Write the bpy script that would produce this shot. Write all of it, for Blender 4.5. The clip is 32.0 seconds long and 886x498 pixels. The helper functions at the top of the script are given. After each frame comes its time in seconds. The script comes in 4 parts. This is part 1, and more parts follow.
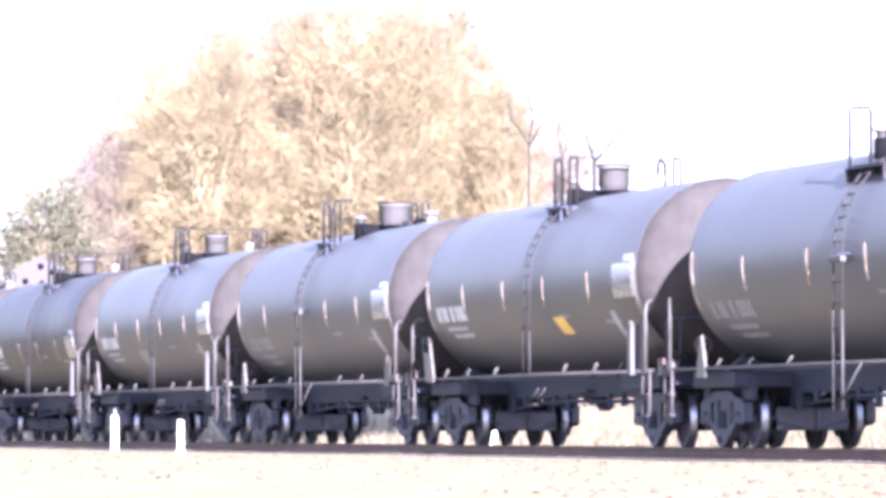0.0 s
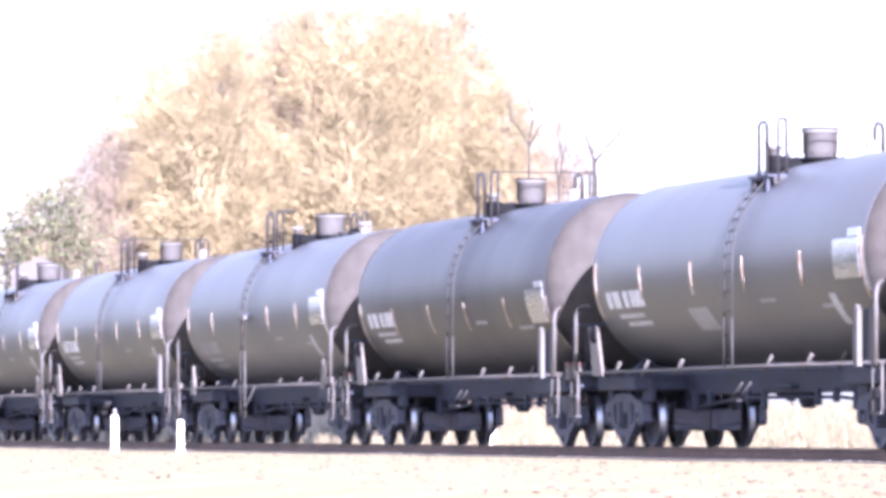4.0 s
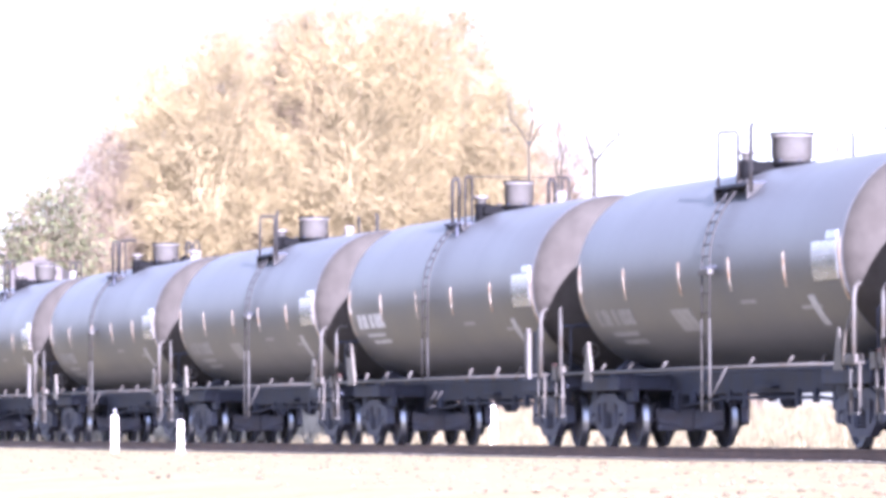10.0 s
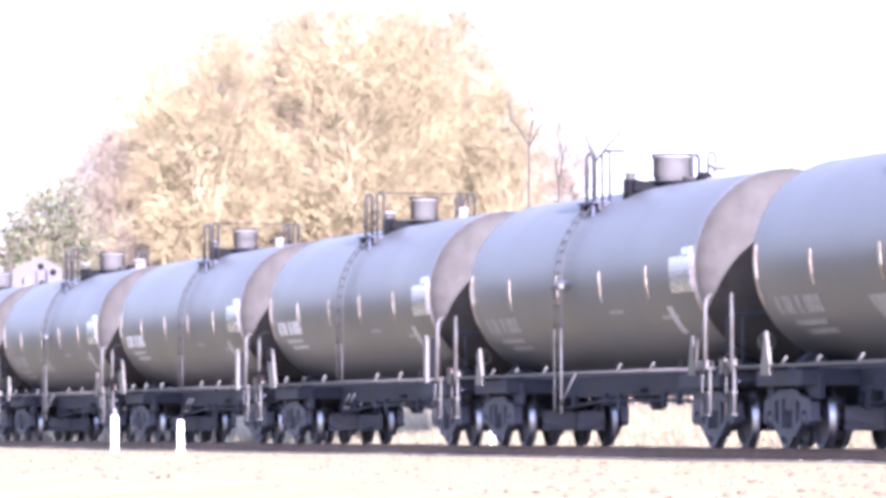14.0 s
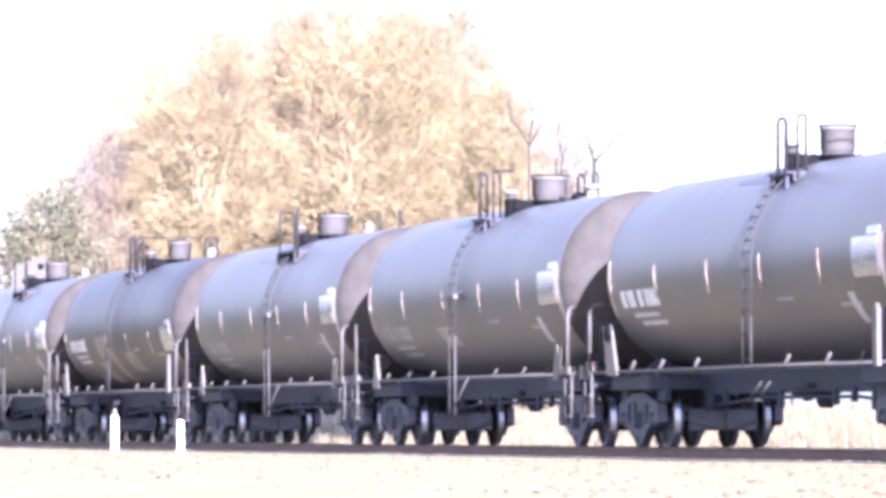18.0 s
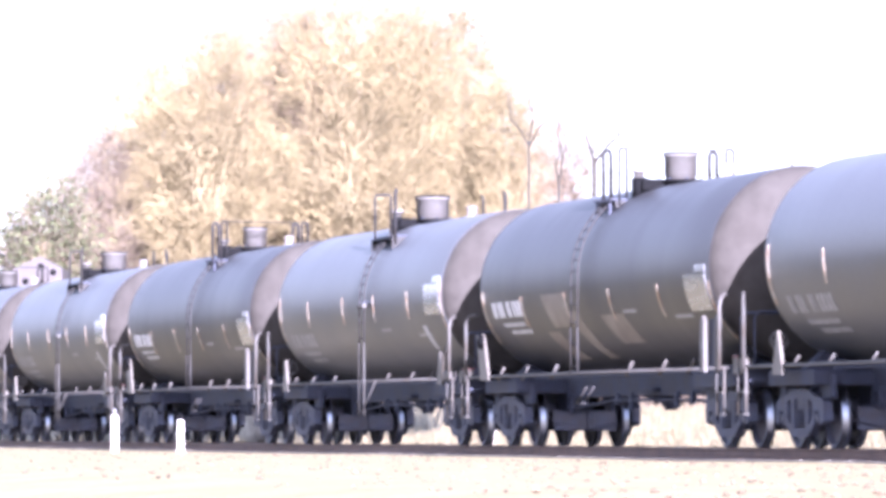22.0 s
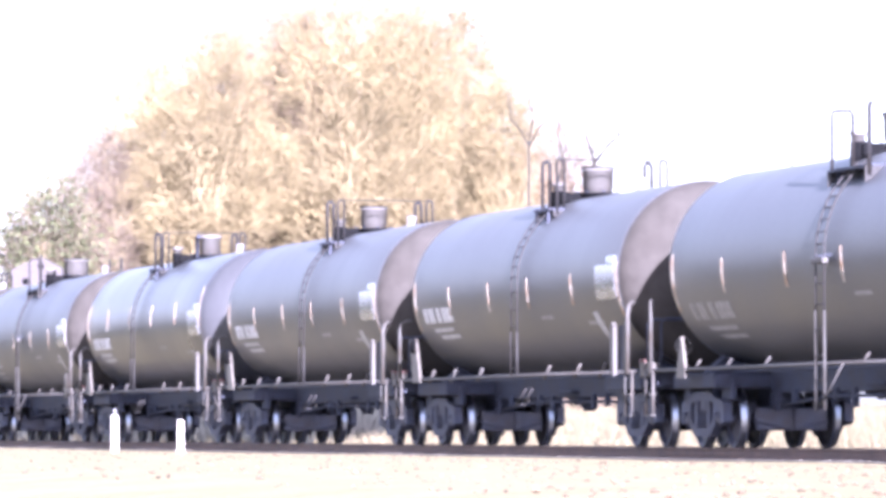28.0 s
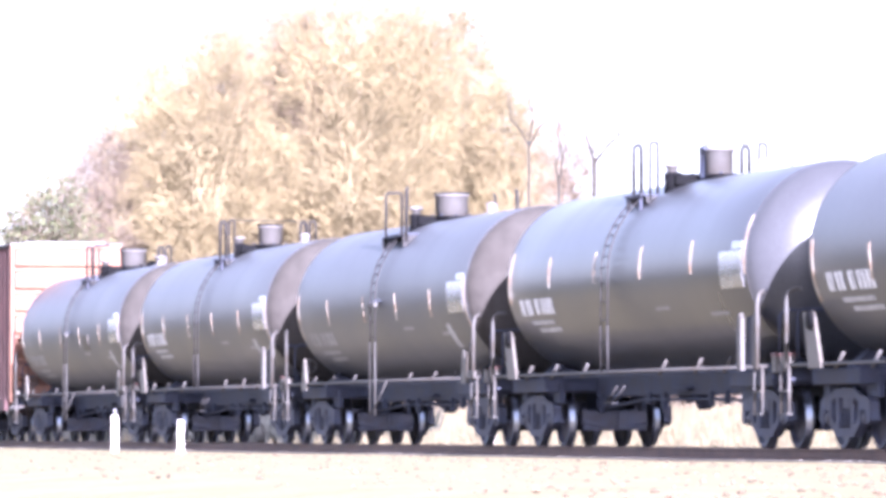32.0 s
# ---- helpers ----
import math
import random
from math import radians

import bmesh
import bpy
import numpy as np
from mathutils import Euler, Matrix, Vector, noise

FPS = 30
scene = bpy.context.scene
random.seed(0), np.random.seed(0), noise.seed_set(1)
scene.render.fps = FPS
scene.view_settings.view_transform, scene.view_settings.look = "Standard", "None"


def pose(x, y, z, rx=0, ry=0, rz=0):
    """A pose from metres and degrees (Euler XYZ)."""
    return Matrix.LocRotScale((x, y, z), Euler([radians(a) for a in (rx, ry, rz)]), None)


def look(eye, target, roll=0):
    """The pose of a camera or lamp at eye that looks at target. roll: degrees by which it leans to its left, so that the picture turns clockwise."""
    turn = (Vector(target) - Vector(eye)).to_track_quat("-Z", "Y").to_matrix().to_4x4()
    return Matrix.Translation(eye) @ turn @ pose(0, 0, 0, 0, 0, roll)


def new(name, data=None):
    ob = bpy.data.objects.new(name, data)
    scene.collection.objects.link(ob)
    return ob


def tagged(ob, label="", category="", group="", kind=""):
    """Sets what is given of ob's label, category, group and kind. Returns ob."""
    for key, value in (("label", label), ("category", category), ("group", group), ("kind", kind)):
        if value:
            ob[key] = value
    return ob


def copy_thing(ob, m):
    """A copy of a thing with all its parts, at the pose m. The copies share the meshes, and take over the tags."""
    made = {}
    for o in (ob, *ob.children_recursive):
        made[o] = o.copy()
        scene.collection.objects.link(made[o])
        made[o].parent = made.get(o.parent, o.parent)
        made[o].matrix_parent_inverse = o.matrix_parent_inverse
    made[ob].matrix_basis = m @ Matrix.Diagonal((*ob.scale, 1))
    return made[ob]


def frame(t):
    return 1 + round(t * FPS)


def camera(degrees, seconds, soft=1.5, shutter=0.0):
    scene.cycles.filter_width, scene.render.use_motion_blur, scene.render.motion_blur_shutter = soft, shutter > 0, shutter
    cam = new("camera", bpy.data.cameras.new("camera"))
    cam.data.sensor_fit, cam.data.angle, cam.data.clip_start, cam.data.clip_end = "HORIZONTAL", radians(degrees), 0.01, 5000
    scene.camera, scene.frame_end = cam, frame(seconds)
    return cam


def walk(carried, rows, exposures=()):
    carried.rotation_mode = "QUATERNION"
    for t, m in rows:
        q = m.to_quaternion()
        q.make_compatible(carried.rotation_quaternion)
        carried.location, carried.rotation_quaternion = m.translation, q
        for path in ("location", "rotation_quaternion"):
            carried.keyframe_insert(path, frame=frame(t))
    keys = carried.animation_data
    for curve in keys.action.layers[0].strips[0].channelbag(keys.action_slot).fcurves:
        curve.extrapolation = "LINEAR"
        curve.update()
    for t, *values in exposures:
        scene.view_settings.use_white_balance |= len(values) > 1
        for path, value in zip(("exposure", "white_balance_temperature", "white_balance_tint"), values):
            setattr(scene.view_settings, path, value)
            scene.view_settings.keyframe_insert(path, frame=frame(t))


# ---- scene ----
cam = camera(9.11, 32.0, soft=4.0)
EYE = pose(0.0, -25.885, 0.251, 91.885, 0.0, 76.338)
walk(cam, [(0.0, EYE), (32.0, EYE)], exposures=[(0.0, 3.22, 5200, 33), (32.0, 3.22, 5200, 33)])

# ---- light: a low sun down the line of the track, slightly from the near side ----
SUN_EL, SUN_AZ = radians(20.0), radians(-2.5)
SUN_DIR = Vector((math.cos(SUN_EL) * math.cos(SUN_AZ), math.cos(SUN_EL) * math.sin(SUN_AZ), math.sin(SUN_EL)))
world = bpy.data.worlds.new("world")
scene.world = world
world.use_nodes = True
wn = world.node_tree
sky = wn.nodes.new("ShaderNodeTexSky")
sky.sky_type, sky.sun_disc = "NISHITA", False
sky.air_density, sky.dust_density, sky.ozone_density = 1.2, 1.6, 1.0
sky.sun_elevation, sky.sun_rotation = SUN_EL, radians(90) - SUN_AZ
haze = wn.nodes.new("ShaderNodeHueSaturation")
haze.inputs["Saturation"].default_value = 0.36
wn.links.new(sky.outputs[0], haze.inputs["Color"])
wn.links.new(haze.outputs[0], wn.nodes["Background"].inputs[0])
wn.nodes["Background"].inputs[1].default_value = 0.05
sun = new("sun", bpy.data.lights.new("sun", "SUN"))
sun.data.energy, sun.data.angle, sun.data.color = 5.0, radians(0.6), (1.0, 0.91, 0.79)
sun.matrix_world = look(tuple(SUN_DIR * 50), (0, 0, 0))


# ---- materials ----
def mat(name, base, rough=0.6, metal=0.0, spread=0.25, scale=4.0, fine=60.0, bump=0.15, second=None, stretch=(1, 1, 1), coat=0.0, spec=0.5,
        island=False, per_object=0.0):
    """A surface with variation at two scales: wide stains towards `second` and fine grain in relief."""
    m = bpy.data.materials.new(name)
    m.use_nodes = True
    nt = m.node_tree
    n, l = nt.nodes, nt.links
    b = n["Principled BSDF"]
    b.inputs["Metallic"].default_value = metal
    b.inputs["Coat Weight"].default_value = coat
    b.inputs["Specular IOR Level"].default_value = spec
    b.inputs["Coat Roughness"].default_value = 0.12
    tc = n.new("ShaderNodeTexCoord")
    mp = n.new("ShaderNodeMapping")
    mp.inputs["Scale"].default_value = stretch
    l.new(tc.outputs["Object"], mp.inputs[0])
    wide = n.new("ShaderNodeTexNoise")
    wide.inputs["Scale"].default_value, wide.inputs["Detail"].default_value = scale, 5
    grain = n.new("ShaderNodeTexNoise")
    grain.inputs["Scale"].default_value, grain.inputs["Detail"].default_value = fine, 3
    l.new(mp.outputs[0], wide.inputs["Vector"])
    l.new(tc.outputs["Object"], grain.inputs["Vector"])
    ramp = n.new("ShaderNodeValToRGB")
    dark = second or tuple(c * (1 - spread) for c in base)
    light = tuple(min(1, c * (1 + spread)) for c in base)
    ramp.color_ramp.elements[0].position, ramp.color_ramp.elements[1].position = 0.33, 0.68
    ramp.color_ramp.elements[0].color, ramp.color_ramp.elements[1].color = (*dark, 1), (*light, 1)
    l.new(wide.outputs["Fac"], ramp.inputs[0])
    out = ramp.outputs[0]
    mix = n.new("ShaderNodeMixRGB")
    mix.blend_type = "OVERLAY"
    mix.inputs[0].default_value = 0.35
    l.new(out, mix.inputs[1])
    l.new(grain.outputs["Fac"], mix.inputs[2])
    out = mix.outputs[0]
    if island or per_object:
        hsv = n.new("ShaderNodeHueSaturation")
        info = n.new("ShaderNodeNewGeometry") if island else n.new("ShaderNodeObjectInfo")
        rng = n.new("ShaderNodeMapRange")
        amount = per_object or 0.45
        rng.inputs["To Min"].default_value, rng.inputs["To Max"].default_value = 1 - amount, 1 + amount
        l.new(info.outputs["Random Per Island" if island else "Random"], rng.inputs["Value"])
        l.new(rng.outputs[0], hsv.inputs["Value"])
        l.new(out, hsv.inputs["Color"])
        out = hsv.outputs[0]
    l.new(out, b.inputs["Base Color"])
    rr = n.new("ShaderNodeMapRange")
    rr.inputs["To Min"].default_value, rr.inputs["To Max"].default_value = max(0.03, rough - 0.08), min(1, rough + 0.1)
    l.new(wide.outputs["Fac"], rr.inputs["Value"])
    l.new(rr.outputs[0], b.inputs["Roughness"])
    if bump:
        bp = n.new("ShaderNodeBump")
        bp.inputs["Strength"].default_value, bp.inputs["Distance"].default_value = bump, 0.01
        l.new(grain.outputs["Fac"], bp.inputs["Height"])
        l.new(bp.outputs[0], b.inputs["Normal"])
    return m


# tank paints: streaked down the sides by rain and road dust
GREY_GLOSS = mat("grey_gloss_paint", (0.056, 0.0578, 0.066), 0.42, 0, 0.15, 0.35, 25, 0.0, (0.05, 0.0512, 0.057), (2.5, 1, 0.5), spec=0.47)
BROWN_GLOSS = mat("dusty_black_paint", (0.052, 0.0528, 0.0595), 0.4, 0, 0.2, 0.35, 25, 0.0, (0.048, 0.0475, 0.051), (2.5, 1, 0.5), spec=0.45)
BLACK_SATIN = mat("black_satin_paint", (0.0205, 0.0208, 0.0245), 0.44, 0, 0.25, 0.4, 25, 0.0, (0.021, 0.0205, 0.023), (2.5, 1, 0.5), spec=0.42)
# matte copy of the tank paint for the heads, sunlit warmth put into its colour
SUNLIT_HEAD = mat("sunlit_tone_head_paint", (0.0395, 0.0358, 0.0335), 0.85, 0, 0.1, 0.8, 5, 0.0, (0.036, 0.032, 0.0295), spec=0.08)
NEW_GLOSS = mat("fresh_gloss_paint", (0.042, 0.0425, 0.048), 0.3, 0, 0.15, 0.35, 25, 0.0, None, (2.5, 1, 0.5), spec=0.36)
# black paint with the blue of reflected sky put into its colour
FRAME_SKY_TINT = mat("frame_black_sky_tint", (0.027, 0.0325, 0.053), 0.7, 0, 0.3, 2.5, 40, 0.2, (0.029, 0.03, 0.043), spec=0.22)
RAIL_GREY = mat("handrail_grey_paint", (0.052, 0.051, 0.052), 0.6, 0, 0.25, 3, 50, 0.1, (0.05, 0.043, 0.038), spec=0.3)
LADDER_GREY = mat("ladder_grey_paint", (0.026, 0.0255, 0.028), 0.7, 0, 0.25, 3, 50, 0.1, (0.024, 0.022, 0.022), spec=0.2)
HOOP_DARK = mat("hoop_dark_paint", (0.014, 0.014, 0.016), 0.7, 0, 0.25, 3, 50, 0.1, (0.017, 0.014, 0.013), spec=0.2)
LADDER_PALE = mat("ladder_pale_paint", (0.042, 0.0415, 0.043), 0.7, 0, 0.25, 3, 50, 0.1, (0.038, 0.035, 0.033), spec=0.25)
GALV = mat("galvanised_steel", (0.1, 0.1, 0.11), 0.6, 0.0, 0.2, 5, 60, 0.1)
DOME_GREY = mat("dome_steel", (0.105, 0.1, 0.1), 0.6, 0, 0.2, 3, 40, 0.08, (0.09, 0.082, 0.078), spec=0.3)
# truck and wheel steels: the bluish veil over their shade is in the colour
CAST = mat("cast_truck_steel_blue_tint", (0.037, 0.043, 0.067), 0.65, 0, 0.35, 4, 50, 0.35, (0.038, 0.038, 0.052), spec=0.3)
WHEEL = mat("wheel_steel_blue_tint", (0.03, 0.034, 0.052), 0.5, 0, 0.3, 5, 50, 0.2, (0.032, 0.03, 0.039), spec=0.4)
TREAD = mat("polished_tread", (0.33, 0.345, 0.39), 0.3, 1.0, 0.15, 8, 60, 0.05)
WHITE = mat("pale_panel_paint", (0.075, 0.07, 0.064), 0.5, 0, 0.15, 4, 40, 0.08, (0.06, 0.05, 0.042), spec=0.3)
STRIP = mat("reflective_strip", (0.27, 0.255, 0.225), 0.4, 0, 0.25, 7, 60, 0.05, (0.2, 0.105, 0.05))
STENCIL = mat("stencil_white", (0.62, 0.62, 0.64), 0.5, 0, 0.15, 9, 60, 0.03, (0.45, 0.45, 0.48))
MID = mat("small_stencil", (0.34, 0.34, 0.36), 0.5, 0, 0.2, 9, 60, 0.03, (0.22, 0.22, 0.24))
FAINT = mat("worn_stencil", (0.2, 0.2, 0.215), 0.45, 0, 0.2, 9, 60, 0.03, (0.13, 0.13, 0.14))
PLACARD = mat("bare_metal_placard", (0.3, 0.31, 0.345), 0.25, 0.85, 0.15, 2.2, 60, 0.05, (0.23, 0.23, 0.25), (1, 1, 4))
PATCH = mat("primer_patch", (0.13, 0.115, 0.1), 0.5, 0, 0.3, 2, 40, 0.05, (0.1, 0.08, 0.07))
YELLOW = mat("yellow_sticker", (0.72, 0.46, 0.08), 0.45, 0, 0.15, 6, 50, 0.03)
REDPAINT = mat("red_valve_paint", (0.09, 0.034, 0.03), 0.6, 0, 0.2, 6, 50, 0.05)
RUBBER = mat("air_hose_rubber", (0.02, 0.02, 0.02), 0.7, 0, 0.2, 8, 60, 0.1)
# one red paint: darker copy for the shaded sides, lighter copy for sunlit ends
BOX_SHADED = mat("boxcar_red_shaded_tone", (0.05, 0.024, 0.025), 0.65, 0, 0.25, 1.2, 30, 0.12, (0.042, 0.022, 0.023), spec=0.25)
BOX_SUNLIT = mat("boxcar_red_sunlit_tone", (0.16, 0.082, 0.054), 0.6, 0, 0.2, 1.2, 30, 0.12, (0.13, 0.064, 0.044), spec=0.2)
RAIL_STEEL = mat("rail_rust", (0.12, 0.075, 0.055), 0.65, 0.3, 0.3, 3, 40, 0.2)
RAIL_HEAD = mat("rail_head_polished", (0.5, 0.49, 0.48), 0.25, 1.0, 0.15, 3, 60, 0.05)
TIE = mat("creosoted_timber", (0.07, 0.055, 0.045), 0.85, 0, 0.35, 2, 30, 0.5, None, (1, 8, 8), per_object=0.3)
BALLAST = mat("ballast_stone", (0.085, 0.078, 0.072), 0.9, 0, 0.3, 3, 14, 1.0, (0.06, 0.05, 0.043))
GROUND = mat("dry_gravel_ground", (0.188, 0.168, 0.107), 0.95, 0, 0.15, 0.7, 9, 0.7, (0.17, 0.149, 0.089), spec=0.02)


def unseen_field(m, near_edge, far_edge, tint):
    """Unseen grass tone beyond the track's gravel strip, added to shape the tanks' reflections."""
    n, l = m.node_tree.nodes, m.node_tree.links
    b = n["Principled BSDF"]
    base = b.inputs["Base Color"].links[0].from_socket
    sep = n.new("ShaderNodeSeparateXYZ")
    l.new(n["Texture Coordinate"].outputs["Object"], sep.inputs[0])
    wob = n.new("ShaderNodeTexNoise")
    wob.inputs["Scale"].default_value = 0.25
    l.new(n["Texture Coordinate"].outputs["Object"], wob.inputs["Vector"])
    add = n.new("ShaderNodeMath")
    add.operation, add.inputs[2].default_value = "MULTIPLY_ADD", 0.0
    add.inputs[1].default_value = 4.0
    l.new(wob.outputs["Fac"], add.inputs[0])
    l.new(sep.outputs["Y"], add.inputs[2])
    up = n.new("ShaderNodeMapRange")
    up.inputs["From Min"].default_value, up.inputs["From Max"].default_value = far_edge, far_edge + 3
    down = n.new("ShaderNodeMapRange")
    down.inputs["From Min"].default_value, down.inputs["From Max"].default_value = near_edge, near_edge - 4
    l.new(add.outputs[0], up.inputs["Value"])
    l.new(add.outputs[0], down.inputs["Value"])
    both = n.new("ShaderNodeMath")
    both.operation = "MAXIMUM"
    l.new(up.outputs[0], both.inputs[0])
    l.new(down.outputs[0], both.inputs[1])
    mix = n.new("ShaderNodeMixRGB")
    l.new(both.outputs[0], mix.inputs[0])
    l.new(base, mix.inputs[1])
    tn = n.new("ShaderNodeMixRGB")
    tn.inputs[1].default_value, tn.inputs[2].default_value = (*tint, 1), (tint[0] * 0.6, tint[1] * 0.75, tint[2] * 0.6, 1)
    l.new(wob.outputs["Fac"], tn.inputs[0])
    l.new(tn.outputs[0], mix.inputs[2])
    l.new(mix.outputs[0], b.inputs["Base Color"])


unseen_field(GROUND, -18.0, 60.0, (0.082, 0.084, 0.066))
STONES = mat("loose_stones", (0.095, 0.072, 0.046), 0.9, 0, 0.2, 3, 20, 0.5, (0.07, 0.047, 0.03), island=True)
DRYGRASS = mat("dry_grass", (0.115, 0.094, 0.06), 0.8, 0, 0.25, 0.5, 20, 0.0, (0.088, 0.076, 0.042), island=True)
BARK = mat("pale_bark", (0.2, 0.166, 0.093), 0.85, 0, 0.3, 1.5, 20, 0.5, (0.14, 0.11, 0.065))
TWIG_Y = mat("yellow_twigs", (0.16, 0.126, 0.064), 0.85, 0, 0.25, 0.35, 20, 0.0, (0.112, 0.087, 0.045), island=True)
TWIG_P = mat("pink_twigs", (0.154, 0.113, 0.079), 0.85, 0, 0.25, 0.35, 20, 0.0, (0.112, 0.083, 0.058), island=True)
TWIG_D = mat("grey_twigs", (0.115, 0.088, 0.065), 0.85, 0, 0.25, 0.35, 20, 0.0, (0.085, 0.065, 0.05), island=True)
BARK_D = mat("grey_bark", (0.024, 0.02, 0.014), 0.85, 0, 0.3, 1.5, 20, 0.5, (0.016, 0.013, 0.01))
LEAF = mat("yellow_green_leaves", (0.064, 0.07, 0.026), 0.7, 0, 0.3, 0.4, 20, 0.0, (0.042, 0.052, 0.022), island=True)
SHRUB = mat("shrub_shade_tone", (0.02, 0.023, 0.02), 0.8, 0, 0.3, 0.5, 20, 0.0, (0.016, 0.015, 0.014), island=True)
POST_WHITE = mat("white_post_paint", (0.8, 0.78, 0.74), 0.5, 0, 0.08, 6, 40, 0.1, (0.66, 0.6, 0.52))
SHED = mat("pale_shed_boards", (0.048, 0.042, 0.043), 0.8, 0, 0.15, 1.5, 30, 0.2, (0.042, 0.035, 0.036), (1, 1, 6))
DARK_HOLE = mat("dark_opening", (0.003, 0.003, 0.004), 0.8, 0, 0.2, 4, 40, 0.05, spec=0.1)


# ---- shape helpers ----
def part(name, bm, material, parent, label="", smooth=False):
    me = bpy.data.meshes.new(name)
    bm.to_mesh(me)
    bm.free()
    for m in (material if isinstance(material, (list, tuple)) else [material]):
        me.materials.append(m)
    if smooth:
        for p in me.polygons:
            p.use_smooth = True
    ob = new(name, me)
    ob.parent = parent
    if label:
        tagged(ob, label)
    return ob


def box(bm, x, y, z, sx, sy, sz, rot=None, bevel=0.0, mi=0):
    m = Matrix.Translation((x, y, z)) @ (rot or Matrix.Identity(4)) @ Matrix.Diagonal((sx, sy, sz, 1))
    r = bmesh.ops.create_cube(bm, size=1.0, matrix=m)
    faces = {f for v in r["verts"] for f in v.link_faces}
    for f in faces:
        f.material_index = mi
    if bevel:
        edges = list({e for v in r["verts"] for e in v.link_edges})
        bmesh.ops.bevel(bm, geom=edges, offset=bevel, segments=2, affect="EDGES", profile=0.5)
    return bm


def tube(bm, pts, r, seg=6, r1=None, mi=0):
    """A round bar along the points."""
    pts = [Vector(p) for p in pts]
    rings = []
    for i, p in enumerate(pts):
        d = (pts[min(i + 1, len(pts) - 1)] - pts[max(i - 1, 0)]).normalized()
        a = d.orthogonal().normalized() if i == 0 else (a - d * a.dot(d)).normalized()
        c = d.cross(a)
        rad = r if r1 is None else r + (r1 - r) * i / (len(pts) - 1)
        rings.append([bm.verts.new(p + (a * math.cos(k * math.tau / seg) + c * math.sin(k * math.tau / seg)) * rad) for k in range(seg)])
    for u, v in zip(rings, rings[1:]):
        for k in range(seg):
            f = bm.faces.new((u[k], u[(k + 1) % seg], v[(k + 1) % seg], v[k]))
            f.material_index, f.smooth = mi, True
    bm.faces.new(list(reversed(rings[0]))).material_index = mi
    bm.faces.new(rings[-1]).material_index = mi
    return bm


def lathe(bm, profile, axis="z", seg=24, at=(0, 0, 0), mi=0, smooth=True):
    """Turn a profile of (along, radius) round an axis."""
    rings = []
    for h, r in profile:
        ring = []
        for k in range(seg):
            c, s = math.cos(k * math.tau / seg), math.sin(k * math.tau / seg)
            p = {"z": (r * c, r * s, h), "y": (r * s, h, r * c), "x": (h, r * c, r * s)}[axis]
            ring.append(bm.verts.new(Vector(at) + Vector(p)))
        rings.append(ring)
    for u, v in zip(rings, rings[1:]):
        for k in range(seg):
            f = bm.faces.new((u[k], u[(k + 1) % seg], v[(k + 1) % seg], v[k]))
            f.smooth, f.material_index = smooth, mi
    bm.faces.new(list(reversed(rings[0]))).material_index = mi
    bm.faces.new(rings[-1]).material_index = mi
    return bm


def plate(bm, outline, y0, y1, mi=0):
    """Extrude an (x, z) outline from y0 to y1."""
    a = [bm.verts.new((x, y0, z)) for x, z in outline]
    b = [bm.verts.new((x, y1, z)) for x, z in outline]
    n = len(a)
    bm.faces.new(a).material_index = mi
    bm.faces.new(list(reversed(b))).material_index = mi
    for i in range(n):
        bm.faces.new((a[(i + 1) % n], a[i], b[i], b[(i + 1) % n])).material_index = mi
    bmesh.ops.recalc_face_normals(bm, faces=bm.faces[:])
    return bm


B = bmesh.new


def empty(name, m=None):
    ob = new(name)
    ob.empty_display_size = 0.3
    if m:
        ob.matrix_basis = m
    return ob


# ---- rolling stock: lengths along x, the near side at negative y, rail top at z = 0 ----
PITCH, HALF = 17.7, 8.85
R, CZ, SHELL, HEAD, SHIFT = 1.55, 2.85, 7.25, 0.72, 0.22
WHEEL_R, AXLES, BOGIE = 0.457, 0.875, 6.88
SILL_Z, SIDE = 1.24, 1.47


def on_tank(x, z, lift=0.006):
    """The near-side point of the shell at that height."""
    return Vector((x, -math.sqrt(max(0.0, (R + lift) ** 2 - (z - CZ) ** 2)), z))


def curved_sheet(x0, x1, z0, z1, lift=0.008, lean=0.0, n=8):
    """A thin sheet that follows the shell between two heights on the near side."""
    bm = B()
    rows = []
    for k in range(n + 1):
        z = z0 + (z1 - z0) * k / n
        dx = lean * (k / n - 0.5)
        rows.append([bm.verts.new(on_tank(x + dx, z, h)) for h in (0.001, lift) for x in (x0, x1)])
    for u, v in zip(rows, rows[1:]):
        bm.faces.new((u[2], u[3], v[3], v[2]))
        bm.faces.new((u[0], u[2], v[2], v[0]))
        bm.faces.new((u[3], u[1], v[1], v[3]))
    for r_ in (rows[0], rows[-1]):
        bm.faces.new((r_[0], r_[1], r_[3], r_[2]))
    return bm


